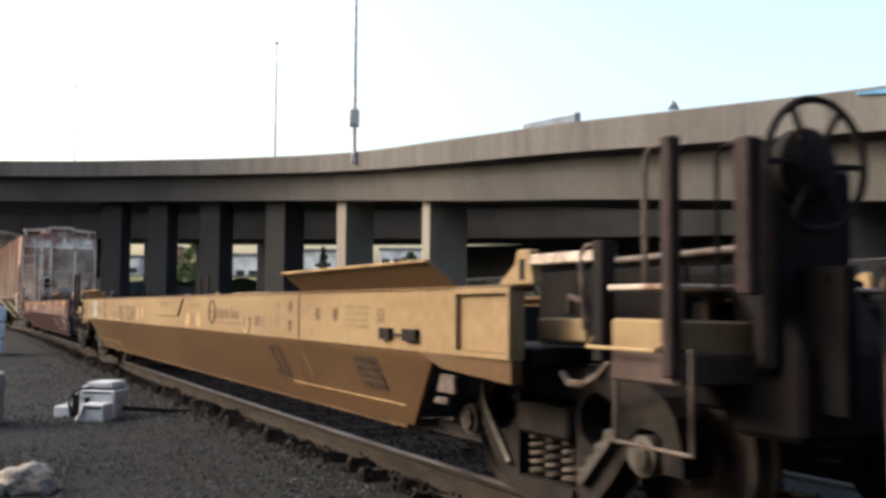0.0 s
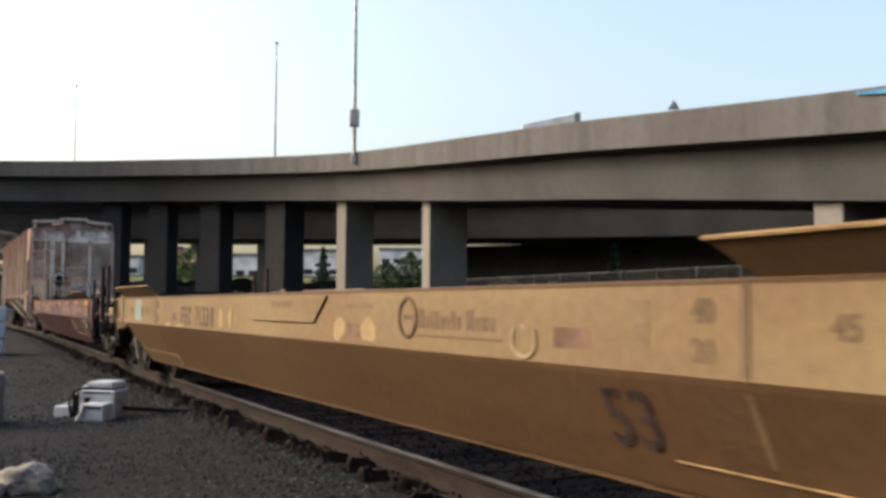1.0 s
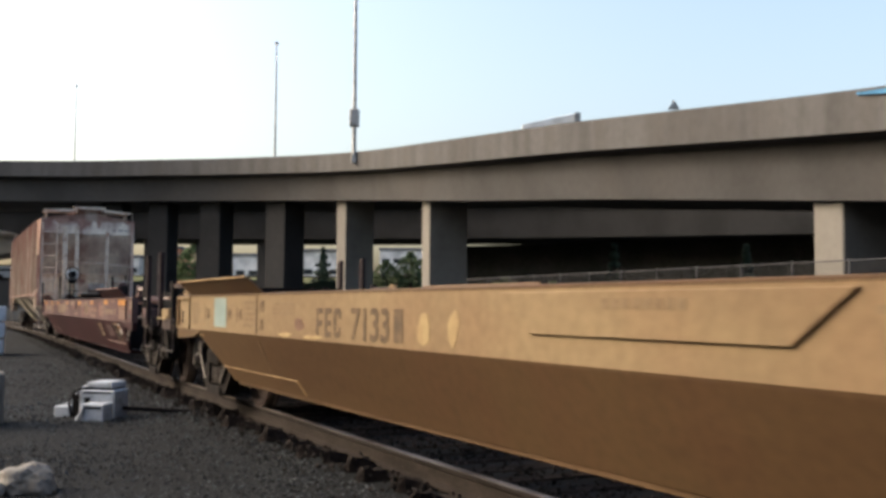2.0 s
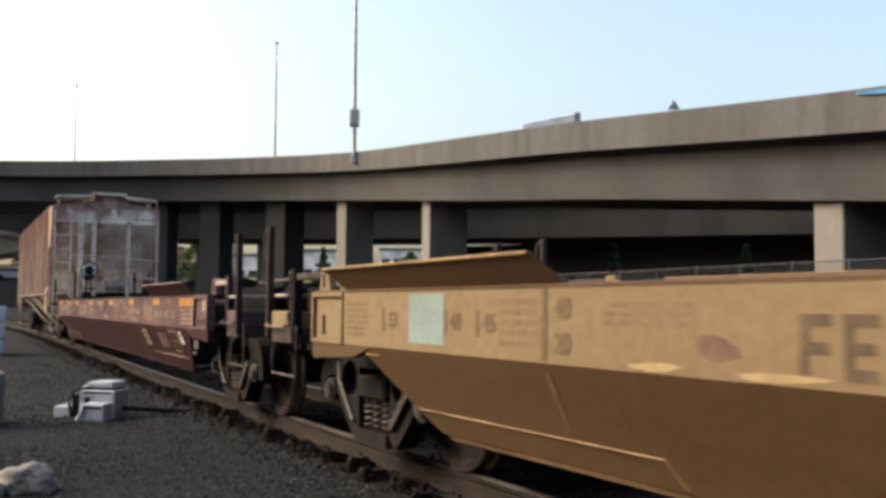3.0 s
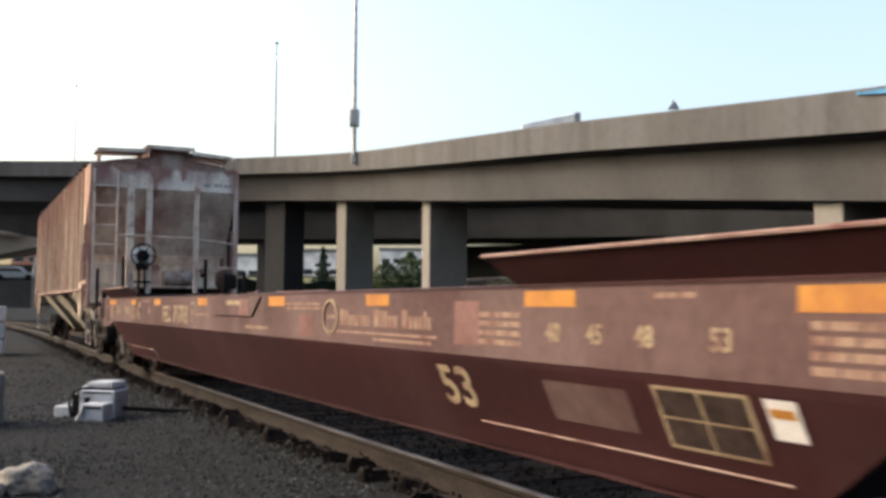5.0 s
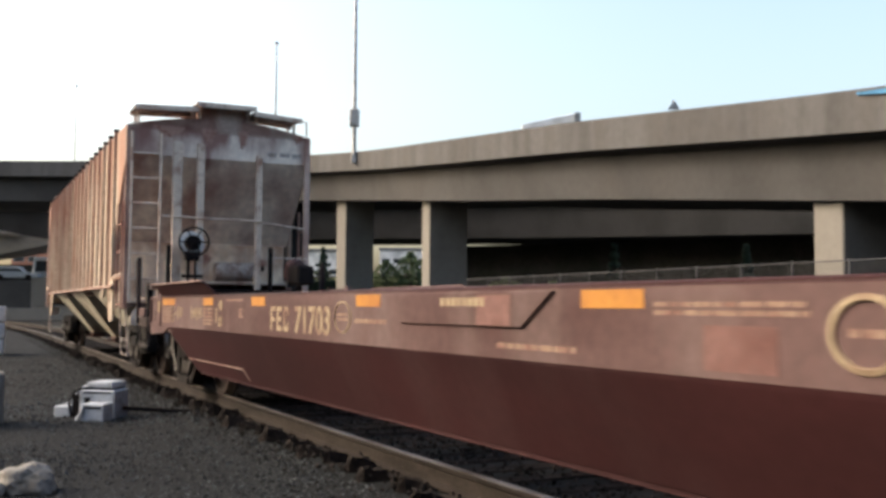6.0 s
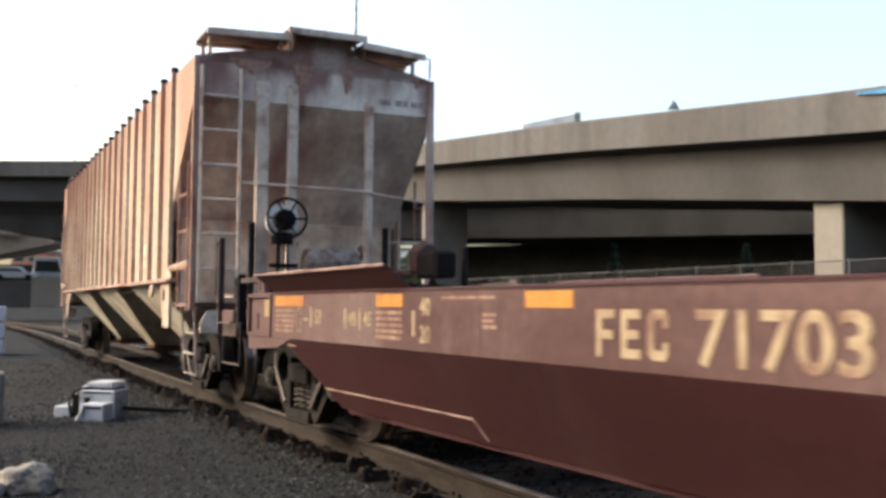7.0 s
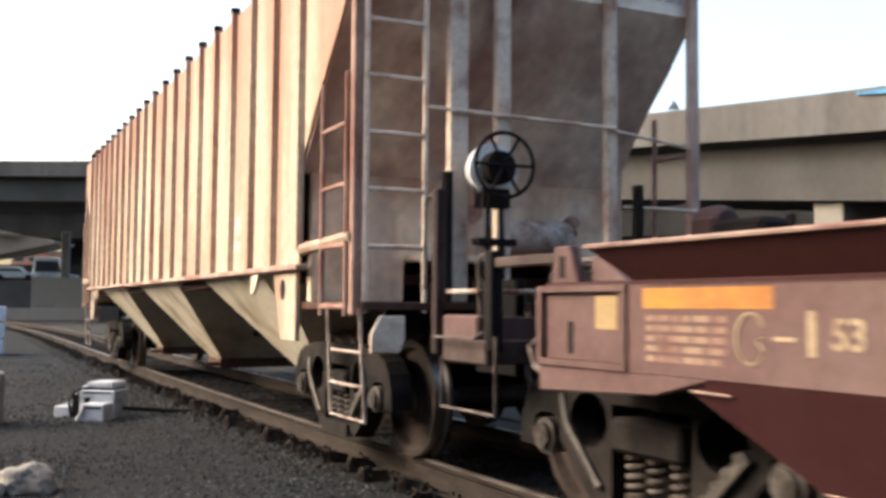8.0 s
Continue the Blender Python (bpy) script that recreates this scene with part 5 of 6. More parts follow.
def dress_yellow():
    c, dk, so = yellow_car, "black_stencil", "soft_stencil"
    patch(c, "paint_patch", -7.41, -6.93, 0.94, 1.245, "cyan", "pale blue-green square paint patch")
    stencil(c, "53", -7.72, 1.03, 0.14, so)
    stencil(c, "48", -6.85, 1.03, 0.14, so)
    stencil(c, "45", -6.46, 1.03, 0.14, so)
    stencil(c, "40", -5.76, 1.11, 0.15, so)
    stencil(c, "20", -5.76, 0.94, 0.15, so)
    for x, z0, z1 in ((-7.82, 1.0, 1.16), (-6.92, 1.0, 1.15), (-6.54, 1.0, 1.15), (-5.88, 0.96, 1.13)):
        patch(c, "loading_mark", x, x + 0.03, z0, z1, so, "faded dark loading position mark")
    bars(c, -8.45, -8.08, 0.95, 1.2, 6, "ghost_yellow", 21)
    bars(c, -6.28, -5.92, 0.95, 1.22, 5, "ghost_yellow", 22)
    bars(c, -5.35, -4.75, 1.08, 1.2, 3, "ghost_yellow", 23)
    blob(c, -4.62, 1.01, 0.13, 0.045, "pink", "faded pinkish paint smear", 4)
    blob(c, -5.0, 0.918, 0.17, 0.018, "bright_yellow", "drips of fresher yellow paint along the seam", 12)
    blob(c, -4.3, 0.916, 0.20, 0.018, "bright_yellow", "drips of fresher yellow paint along the seam", 13)
    initials(c, -4.20, 0.925, 0.225, dk)
    stencil(c, "7133", -3.47, 0.925, 0.325, dk, stretch=1.1, weight=0.007)
    patch(c, "number_block", -2.70, -2.56, 0.925, 1.15, dk, "worn unreadable last figure")
    blob(c, -2.25, 1.02, 0.10, 0.09, "bright_yellow", "patch of fresher yellow paint", 5)
    blob(c, -1.85, 1.04, 0.07, 0.10, "bright_yellow", "patch of fresher yellow paint", 6)
    placard(c, -1.28, -0.98, 0.78, 1.08, 1.03, 1.245, "yellow_upper")
    bm = B()
    for k in range(8):
        box(bm, -0.35 + k * 0.075, -0.30 + k * 0.075, -1.523, -1.519, 1.16, 1.21)
    tagged(part("small_writing", bm, "ghost_yellow", c, "row of small stencilled marks"), kind="stuff")
    bars(c, 1.14, 2.0, 1.14, 1.19, 1, "ghost_yellow", 24)
    blob(c, 1.33, 1.0, 0.11, 0.095, "bright_yellow", "patch of fresher yellow paint", 7)
    blob(c, 1.90, 1.0, 0.12, 0.10, "bright_yellow", "patch of fresher yellow paint", 8)
    patch(c, "pink_patch", 1.46, 1.76, 0.94, 1.04, "pink", "faded pinkish paint patch", 0.004)
    roundel(c, 2.58, 1.095, 0.13, 0.125, 0.014, dk, "faded dark roundel")
    bars(c, 2.51, 2.65, 1.07, 1.12, 1, dk, 51)
    name_bars(c, 2.74, 3.80, 1.03, so)
    bm = B()
    pts = [(4.03 + 0.12 * math.cos(a), -1.502, 1.0 + 0.09 * math.sin(a)) for a in (math.pi * 0.8 + k * math.pi * 1.4 / 14 for k in range(15))]
    rod(bm, pts, 0.012, 4)
    part("chalk_mark", bm, "cream_stencil", c, "pale curved chalk mark")
    blob(c, 4.02, 1.06, 0.025, 0.02, "cream_stencil", "pale chalk dot", 9)
    patch(c, "ghost_patch", 4.31, 4.61, 0.97, 1.07, "pink", "ghosted darker paint patch")
    patch(c, "ghost_patch", 4.93, 5.05, 1.0, 1.2, "ghost_yellow", "ghosted darker paint patch")
    stencil(c, "53", 4.60, 0.535, 0.42, "plate", True, 1.02, 0.006)
    bm = B()
    leaning_plate(bm, 5.35, 5.62, 0.45, 0.84)
    part("ghost_patch", bm, "ghost_lower", c, "ghosted darker paint patch")
    stencil(c, "40", 5.33, 1.11, 0.14, so)
    stencil(c, "20", 5.33, 0.95, 0.14, so)
    for x, t in ((6.05, "45"), (6.45, "48"), (7.35, "53")):
        stencil(c, t, x, 1.06, 0.13, so)
    bars(c, 6.75, 7.2, 1.0, 1.18, 4, "ghost_yellow", 53)
    for x0, x1 in ((7.45, 7.62), (7.83, 8.04)):
        patch(c, "latch_bracket", x0, x1, 0.95, 1.025, "dark", "dark latch bracket", 0.03)
    patch(c, "latch_rod", 7.55, 7.95, 0.975, 0.99, "dark", "dark latch rod", 0.015)
    bm = B()
    leaning_plate(bm, 6.80, 7.26, 0.58, 0.81)
    part("notice_plate", bm, "plate", c, "dark notice plate")
    bm = B()
    for k in range(3):
        leaning_plate(bm, 6.82, 7.24, 0.635 + k * 0.055, 0.642 + k * 0.055, 0.008)
    leaning_plate(bm, 7.03, 7.04, 0.59, 0.79, 0.008)
    tagged(part("notice_lines", bm, so, c), kind="stuff")
    for x in (-5.86, 5.62):
        patch(c, "weld_strip", x, x + 0.04, 0.90, 1.26, so, "rusty welded seam strip", 0.006)
        bm = B()
        leaning_plate(bm, x, x + 0.035, 0.55, 0.84)
        part("rust_run", bm, so, c, "rusty run below the seam")
    # Thin dark patch put on for the shade of a slot.
    bm = B()
    box(bm, -9.0, -8.94, -1.489, -1.484, 0.95, 1.10)
    part("panel_slot", bm, "dark", c, "dark patch standing in for a slot in the end panel")


dress_yellow()


# ---- unseen walls added to cut the skylight ----
def build_sky_cut_south():
    # Unseen wall behind the viewer, added to block sky from camera-facing sides.
    bm = B()
    box(bm, -70, 60, -11.0, -10.0, GROUND - 0.3, 13.0)
    thing("wall_south", bm, "soil", "unseen dark wall added to cut the skylight", "wall", kind="structure")


build_sky_cut_south()


def build_sky_cut_west():
    # Unseen wall out of view to the left, added to block low sky glow.
    bm = B()
    box(bm, -61, -60, -10, 60, GROUND - 0.3, 18.0)
    thing("wall_west", bm, "soil", "unseen dark wall added to cut the skylight", "wall", kind="structure")


build_sky_cut_west()


# ---- beyond the track ----
def build_tree(x, y, h, crown_r, conifer, seed):
    rng = random.Random(seed)
    root = empty("tree", "dark conifer in the shade behind the ramp" if conifer else "dull green broadleaf tree beyond the ramp", "tree", "trees beyond the ramps")
    root.matrix_world = pose(x, y, GROUND)
    bm = B()
    turned(bm, [(h * 0.03, 0), (h * 0.022, h * 0.3), (h * 0.012, h * 0.65), (h * 0.004, h * 0.95)], "z", 8)
    for k in range(7):
        a = rng.uniform(0, math.tau)
        z = h * rng.uniform(0.25, 0.7)
        r = crown_r * 0.6
        rod(bm, [(0, 0, z), (r * 0.5 * math.cos(a), r * 0.5 * math.sin(a), z + h * 0.08), (r * math.cos(a), r * math.sin(a), z + h * (0.02 if conifer else 0.15))], h * 0.006, 5)
    part("trunk", bm, "bark", root)
    verts, faces = [], []
    n = 1500
    for k in range(n):
        f = rng.random()
        if conifer:
            z = h * (0.12 + 0.88 * f)
            r = crown_r * (1 - f) ** 0.9 * (0.65 + 0.35 * math.sin(f * 46)) * math.sqrt(rng.random())
        else:
            z = h * (0.12 + 0.88 * f)
            r = crown_r * math.sqrt(max(0.02, 1 - (2 * f - 0.9) ** 2)) * rng.random() ** 0.4 * (0.75 + 0.35 * noise.noise(Vector((f * 5, k * 0.01, seed))))
        a = rng.uniform(0, math.tau)
        c = Vector((r * math.cos(a), r * math.sin(a), z))
        s = rng.uniform(0.02, 0.045) * h
        u = Vector((rng.gauss(0, 1), rng.gauss(0, 1), rng.gauss(0, 0.6))).normalized()
        w = u.orthogonal().normalized()
        i = len(verts)
        verts += [tuple(c + u * s), tuple(c + w * s * 0.5), tuple(c - u * s), tuple(c - w * s * 0.5)]
        faces.append((i, i + 1, i + 2, i + 3))
    me = bpy.data.meshes.new("crown")
    me.from_pydata(verts, [], faces)
    me.materials.append(M["leaf_dark" if conifer else "leaf"])
    ob = new("crown", me)
    ob.parent = root


def shrub(x, y, h, r, seed):
    build_tree(x, y, h, r, False, seed)


for i, (x, y, h, r, con) in enumerate([(-44.5, 170, 9, 4, False), (-40.5, 165, 11.5, 4.2, False), (-19.5, 165, 11.0, 3.6, True), (-7.2, 130, 7.4, 3.0, False), (-4.2, 132, 8.6, 3.2, False), (-9.8, 134, 6.4, 3.0, False), (11.5, 68, 5.8, 1.3, True), (19.5, 65, 5.6, 1.3, True), (4.5, 72, 3.6, 2.6, False), (8.0, 74, 3.4, 2.6, False), (-13.0, 150, 4.0, 3.0, False), (-17.5, 150, 3.2, 2.6, False)]):
    build_tree(x, y, h, r, con, 100 + i)


def build_building(x, y, w, d, h, wall, windows, label, roof_h=0.6):
    root = empty("building", label, "building", "buildings beyond the ramps")
    root.matrix_world = pose(x, y, GROUND)
    bm = B()
    box(bm, -w / 2, w / 2, 0, d, -0.3, h)
    part("wall", bm, wall, root)
    bm = B()
    box(bm, -w / 2 - 0.3, w / 2 + 0.3, -0.3, d + 0.3, h, h + roof_h)
    part("roof", bm, "roof", root, bevel=0.05)
    rows = max(1, int(h // 3.2))
    for r in range(rows):
        for k in range(windows):
            cx = -w / 2 + (k + 0.5) * w / windows
            z = 1.6 + r * 3.2
            f = B()
            box(f, cx - w / windows * 0.36, cx + w / windows * 0.36, -0.06, 0.02, z - 0.1, z + 1.0)
            win = part("window", f, "steel", root)
            g = B()
            box(g, cx - w / windows * 0.31, cx + w / windows * 0.31, -0.09, -0.065, z, z + 0.9)
            part("pane", g, "glass", win)


build_building(-66, 205, 9, 10, 11.0, "wall_white", 4, "white low building far beyond the ramps")
build_building(-57.5, 208, 7, 10, 13.0, "wall_brick", 3, "red-brown clad building far beyond the ramps")
build_building(-39, 215, 16, 12, 12.0, "wall_white", 6, "long white warehouse with rows of windows")
build_building(-22, 205, 13, 12, 12.5, "wall_white", 5, "white office building beyond the ramps")
build_building(-5, 225, 18, 12, 14.0, "wall_white", 7, "long white building with a pale roof edge")
build_building(-88, 230, 20, 12, 13.0, "wall_brick", 6, "red-brown clad low building far beyond the ramps")


def build_far_ground():
    bm = B()
    prism(bm, [(138, GROUND - 0.2), (150, 1.6), (200, 6.9), (210, 6.9), (210, GROUND - 0.2)], "x", -130, 14)
    thing("grass_verge", bm, "grass", "dry pale grass verge beyond the ramps", "grass", kind="structure")
    top = [(x, 4.5 + 0.9 * noise.noise(Vector((x * 0.21, 0, 3))) + 0.4 * noise.noise(Vector((x * 0.9, 2, 0)))) for x in range(-76, 7)]
    bm = B()
    prism(bm, top + [(6, GROUND - 0.2), (-76, GROUND - 0.2)], "y", 134, 137.5)
    thing("hedge_bank", bm, "leaf_dark", "dark overgrown bank behind the columns", "bank", kind="structure")
    bm = B()
    box(bm, -130, 12, 199.5, 203.5, 6.85, 7.15)
    thing("far_road", bm, "concrete", "pale concrete road beyond the ramps", "road", kind="structure")


build_far_ground()


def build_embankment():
    """The shaded earth bank and abutment under the far ramp; dark soil colour deepens the shade."""
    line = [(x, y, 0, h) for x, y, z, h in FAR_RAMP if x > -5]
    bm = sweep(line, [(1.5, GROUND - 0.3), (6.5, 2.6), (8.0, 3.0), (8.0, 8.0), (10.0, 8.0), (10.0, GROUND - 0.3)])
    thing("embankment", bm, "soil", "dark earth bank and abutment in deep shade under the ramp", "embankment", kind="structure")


build_embankment()


def build_fence():
    root = empty("fence", "galvanised chain-link fence with steel posts beyond the track", "fence")
    a, b = Vector((1.2, 50.0, 0)), Vector((14.0, 22.0, 0))
    n = 14
    pts = [a.lerp(b, i / n) for i in range(n + 1)]
    for p in pts:
        bm = B()
        rod(bm, [(p.x, p.y, GROUND - 0.2), (p.x, p.y, 2.62)], 0.035)
        part("fence_post", bm, "dull_steel", root)
    for z, r in ((2.55, 0.022), (0.1, 0.015)):
        bm = B()
        rod(bm, [(p.x, p.y, z) for p in pts], r, 6)
        part("fence_rail", bm, "dull_steel", root)
    bm = B()
    d = (b - a).normalized()
    total = (b - a).length
    step = 0.16
    k = 0
    while k * step < total:
        for sgn in (1, -1):
            s0 = k * step
            s1 = s0 + sgn * 2.4
            z0, z1 = 0.1, 2.5
            if s1 > total:
                z1 = z0 + (total - s0)
                s1 = total
            if s1 < 0:
                z1 = z0 + s0
                s1 = 0
            p, q = a + d * s0, a + d * s1
            hexa(bm, [(p.x, p.y, z0), (q.x, q.y, z1), (q.x, q.y, z1 + 0.008)], [(p.x + 0.006, p.y, z0), (q.x + 0.006, q.y, z1), (q.x + 0.006, q.y, z1 + 0.008)])
        k += 1
    ob = part("wire_mesh", bm, "dull_steel", root, "diamond wire mesh")
    tagged(ob, kind="stuff")


build_fence()


def build_left_distance():
    bm = B()
    box(bm, -39.4, -31.5, 97, 97.6, GROUND - 0.3, 3.75)
    thing("retaining_wall", bm, "column", "plain pale concrete retaining wall", "wall", kind="structure", bevel=0.03)
    bm = B()
    box(bm, -80, -39.45, 97, 97.5, GROUND - 0.3, 3.3)
    thing("low_wall", bm, "concrete", "grey concrete low wall", "wall", kind="structure", bevel=0.03)
    bm = B()
    box(bm, -130, -31, 97.7, 128, GROUND - 0.3, 3.45)
    thing("upper_road", bm, "asphalt", "raised road behind the concrete wall", "road", kind="structure")
    bm = B()
    box(bm, -90, -30, 93.2, 94.4, GROUND - 0.1, 0.80)
    thing("kerb", bm, "column", "pale concrete kerb wall along the bottom of the bank", "kerb", kind="structure", bevel=0.05)
    # Slip road wedge outlined to fit the camera's view; sunlight is in its colour.
    bm = B()
    prism(bm, [(-40.3, 7.75), (-43.0, 8.2), (-46.0, 8.4), (-56.0, 9.3), (-70.0, 10.2), (-70.0, 3.4), (-56.0, 5.0), (-46.0, 6.3), (-43.0, 6.95), (-40.6, 7.45)], "y", 105, 111)
    thing("exit_ramp", bm, "lit_slip_concrete", "concrete slip road outlined to fit the camera's view, coloured as sunlit", "ramp", kind="structure", bevel=0.04)
    bm = B()
    prism(bm, [(-43.6, 8.28), (-46.0, 8.42), (-56.0, 9.32), (-70.0, 10.22), (-70.0, 11.2), (-56.0, 10.2), (-47.0, 9.0)], "y", 104.7, 105.05)
    thing("parapet", bm, "lit_slip_concrete", "concrete parapet of the slip road, coloured as sunlit", "parapet", kind="structure", bevel=0.03)
    # Two dark boxes added to stand in for the shade below the ramps.
    bm = B()
    box(bm, -130, -46, 129, 131, 3.4, 6.2)
    thing("dark_bank", bm, "soil", "added dark box filling the dark behind the raised road", "bank", kind="structure")
    bm = B()
    box(bm, -48.5, -42.2, 131.5, 133, 3.0, 10.4)
    thing("abutment", bm, "shaded_concrete", "added slab under the far ramp, darkened for the shade there", "abutment", kind="structure")
    bm = B()
    box(bm, -0.35, 0.35, -0.35, 0.35, 3.4, 8.4)
    ob = thing("column", bm, "column", "slim pale concrete column beside the raised road", "column", "columns under the ramps", bevel=0.05)
    ob.matrix_world = pose(-38.0, 102, 0)


build_left_distance()


def build_parked_car(x, y, z, turn, paint, label, tall):
    root = empty("parked_car", label, "car", "parked cars")
    root.matrix_world = pose(x, y, z, 0, 0, turn)
    bm = B()
    h = 1.9 if tall else 0.85
    prism(bm, [(-2.2, 0.35), (2.2, 0.35), (2.25, 0.7), (1.2, 0.9), (-2.2, 0.95)], "y", -0.85, 0.85)
    prism(bm, [(-2.1, 0.9), (0.9, 0.9), (0.4, 0.6 + h), (-1.9, 0.6 + h)], "y", -0.75, 0.75)
    part("body", bm, paint, root, bevel=0.06)
    bm = B()
    prism(bm, [(-1.8, 0.98), (0.72, 0.98), (0.4, 0.5 + h * 0.85), (-1.7, 0.5 + h * 0.85)], "y", -0.77, 0.77)
    part("window", bm, "glass", root)
    for sx in (-1.35, 1.35):
        for sy in (-0.8, 0.8):
            bm = B()
            turned(bm, [(0.2, -0.1), (0.33, -0.1), (0.33, 0.1), (0.2, 0.1)], "y", 16, (sx, sy, 0.33))
            part("wheel", bm, "dark", root)


build_parked_car(-42.5, 101, 3.45, 8, "white", "white car parked on the raised road", False)
build_parked_car(-39.6, 103.5, 3.45, 10, "white", "white van parked on the raised road", True)


def build_signs():
    root = empty("road_sign", "pale road sign on the ramp", "sign")
    bm = B()
    prism(bm, [(3.9, 9.2), (6.5, 9.2), (6.5, 10.84), (3.9, 10.28)], "y", 49.95, 50.05)
    part("sign_panel", bm, "sign_white", root, bevel=0.01)
    bm = B()
    box(bm, 6.5, 6.78, 49.8, 50.1, 8.6, 10.88)
    part("sign_post", bm, "steel", root)
    root = empty("beacon", "small pointed fitting on the parapet", "fitting")
    root.matrix_world = pose(8.85, 38.7, 8.86)
    bm = B()
    prism(bm, [(-0.24, 0), (0.22, 0), (0.08, 0.26), (-0.02, 0.28)], "y", -0.06, 0.06)
    turned(bm, [(0.04, 0.24), (0.06, 0.30), (0.02, 0.37)], "z", 10)
    part("hood", bm, "steel", root)
    root = empty("banner", "blue strip fixed along the top of the parapet", "banner")
    bm = B()
    hexa(bm, [(12.66, 30.80, 7.86), (14.2, 27.4, 7.56), (14.2, 27.4, 7.26), (12.66, 30.80, 7.78)], [(12.71, 30.83, 7.86), (14.25, 27.43, 7.56), (14.25, 27.43, 7.26), (12.71, 30.83, 7.78)])
    part("strip", bm, "blue", root)


build_signs()


# ---- foreground ----
def rough_rock(name, r, seed, squash, label):
    bm = B()
    bmesh.ops.create_icosphere(bm, subdivisions=4, radius=1.0)
    for v in bm.verts:
        d = v.co.normalized()
        k = 1 + 0.35 * noise.noise(d * 1.3 + Vector((seed, 0, 0))) + 0.12 * noise.noise(d * 4 + Vector((0, seed, 0))) + 0.04 * noise.noise(d * 11)
        v.co = Vector((d.x * r * k, d.y * r * k * 0.8, d.z * r * k * squash))
    return thing(name, bm, "rock", label, "rock", "pale rocks on the gravel", smooth=True)


rough_rock("rock", 0.23, 3, 0.62, "pale rough boulder lying on dark gravel").matrix_world = pose(-3.17, 7.85, GROUND + 0.07)
rough_rock("rock", 0.16, 9, 0.6, "small pale rock beside a boulder").matrix_world = pose(-3.42, 7.68, GROUND + 0.03)


def build_box_cluster():
    root = empty("switch_box", "white-painted metal track switch box with small junction boxes", "track fitting")
    root.matrix_world = pose(-4.50, 13.0, GROUND, 0, 0, -8)
    bm = B()
    box(bm, -0.05, 0.42, -0.15, 0.25, 0, 0.36)
    part("main_box", bm, "white", root, "white metal box", bevel=0.015)
    bm = B()
    prism(bm, [(-0.02, 0.38), (0.38, 0.38), (0.36, 0.46), (0.05, 0.46)], "y", -0.10, 0.28)
    part("lid", bm, "white", root, "white raised lid", bevel=0.012)
    # Dark slab for the shade below the raised lid.
    bm = B()
    box(bm, 0.0, 0.36, -0.12, 0.26, 0.36, 0.383)
    part("lid_gap", bm, "dark", root)
    bm = B()
    box(bm, 0.14, 0.44, -0.48, -0.22, 0, 0.22)
    part("front_box", bm, "white", root, "small white box", bevel=0.012)
    bm = B()
    box(bm, -0.40, -0.20, -0.12, 0.08, 0, 0.15)
    part("side_box", bm, "white", root, "small white box", bevel=0.012)
    bm = B()
    rod(bm, [(-0.30, 0.0, 0.17), (-0.22, -0.02, 0.20), (-0.12, -0.05, 0.34), (-0.02, -0.08, 0.40)], 0.013)
    part("conduit", bm, "white", root, "bent white conduit", smooth=True)
    bm = B()
    rod(bm, [(-0.12, -0.2, 0.02), (-0.16, -0.2, 0.2), (-0.10, -0.18, 0.34), (0.0, -0.16, 0.38)], 0.016)
    part("conduit", bm, "dark", root, "bent dark conduit", smooth=True)
    bm = B()
    rod(bm, [(0.10, -0.50, 0.02), (0.16, -0.49, 0.10), (0.17, -0.49, 0.18)], 0.025)
    part("conduit", bm, "white", root, "bent white conduit", smooth=True)
    # Dark strips stand in for shade in the box's openings.
    for x0, x1, z0, z1 in ((0.02, 0.10, 0.05, 0.27), (0.0, 0.37, 0.318, 0.338)):
        bm = B()
        box(bm, x0, x1, -0.154, -0.148, z0, z1)
        part("recess", bm, "dark", root, "dark strip standing in for a shaded recess")
    bm = B()
    box(bm, 0.17, 0.41, -0.485, -0.478, 0.16, 0.185)
    part("shadow_gap", bm, "dark", root, "dark strip standing in for shade under a lid")
    # Dark block added for the shaded gap between the boxes.
    bm = B()
    box(bm, -0.17, -0.06, -0.10, 0.15, 0, 0.30)
    part("dark_link", bm, "dark", root, "dark block standing in for the gap between the boxes", bevel=0.01)
    bm = B()
    rod(bm, [(0.4, 0.1, 0.12), (0.9, 0.3, 0.08), (1.5, 0.45, 0.05)], 0.03)
    part("operating_rod", bm, "dark", root, "dark rod towards the track")


build_box_cluster()


def build_left_blocks():
    bm = B()
    box(bm, -0.9, 0.0, 0.0, 0.45, 0, 0.62)
    ob = thing("concrete_block", bm, "column", "pale concrete block standing on the gravel", "block", bevel=0.025)
    ob.matrix_world = pose(-5.17, 12.05, GROUND, 0, 0, 24)
    root = empty("crate_stack", "stack of pale grey boxes standing on the gravel", "crate stack")
    root.matrix_world = pose(-12.5, 29.0, GROUND, 0, 0, 24)
    for k in range(3):
        bm = B()
        box(bm, -2.0, 0.02 * k, 0, 1.0, k * 0.47, k * 0.47 + 0.43)
        part("crate", bm, "white", root, bevel=0.03)


build_left_blocks()


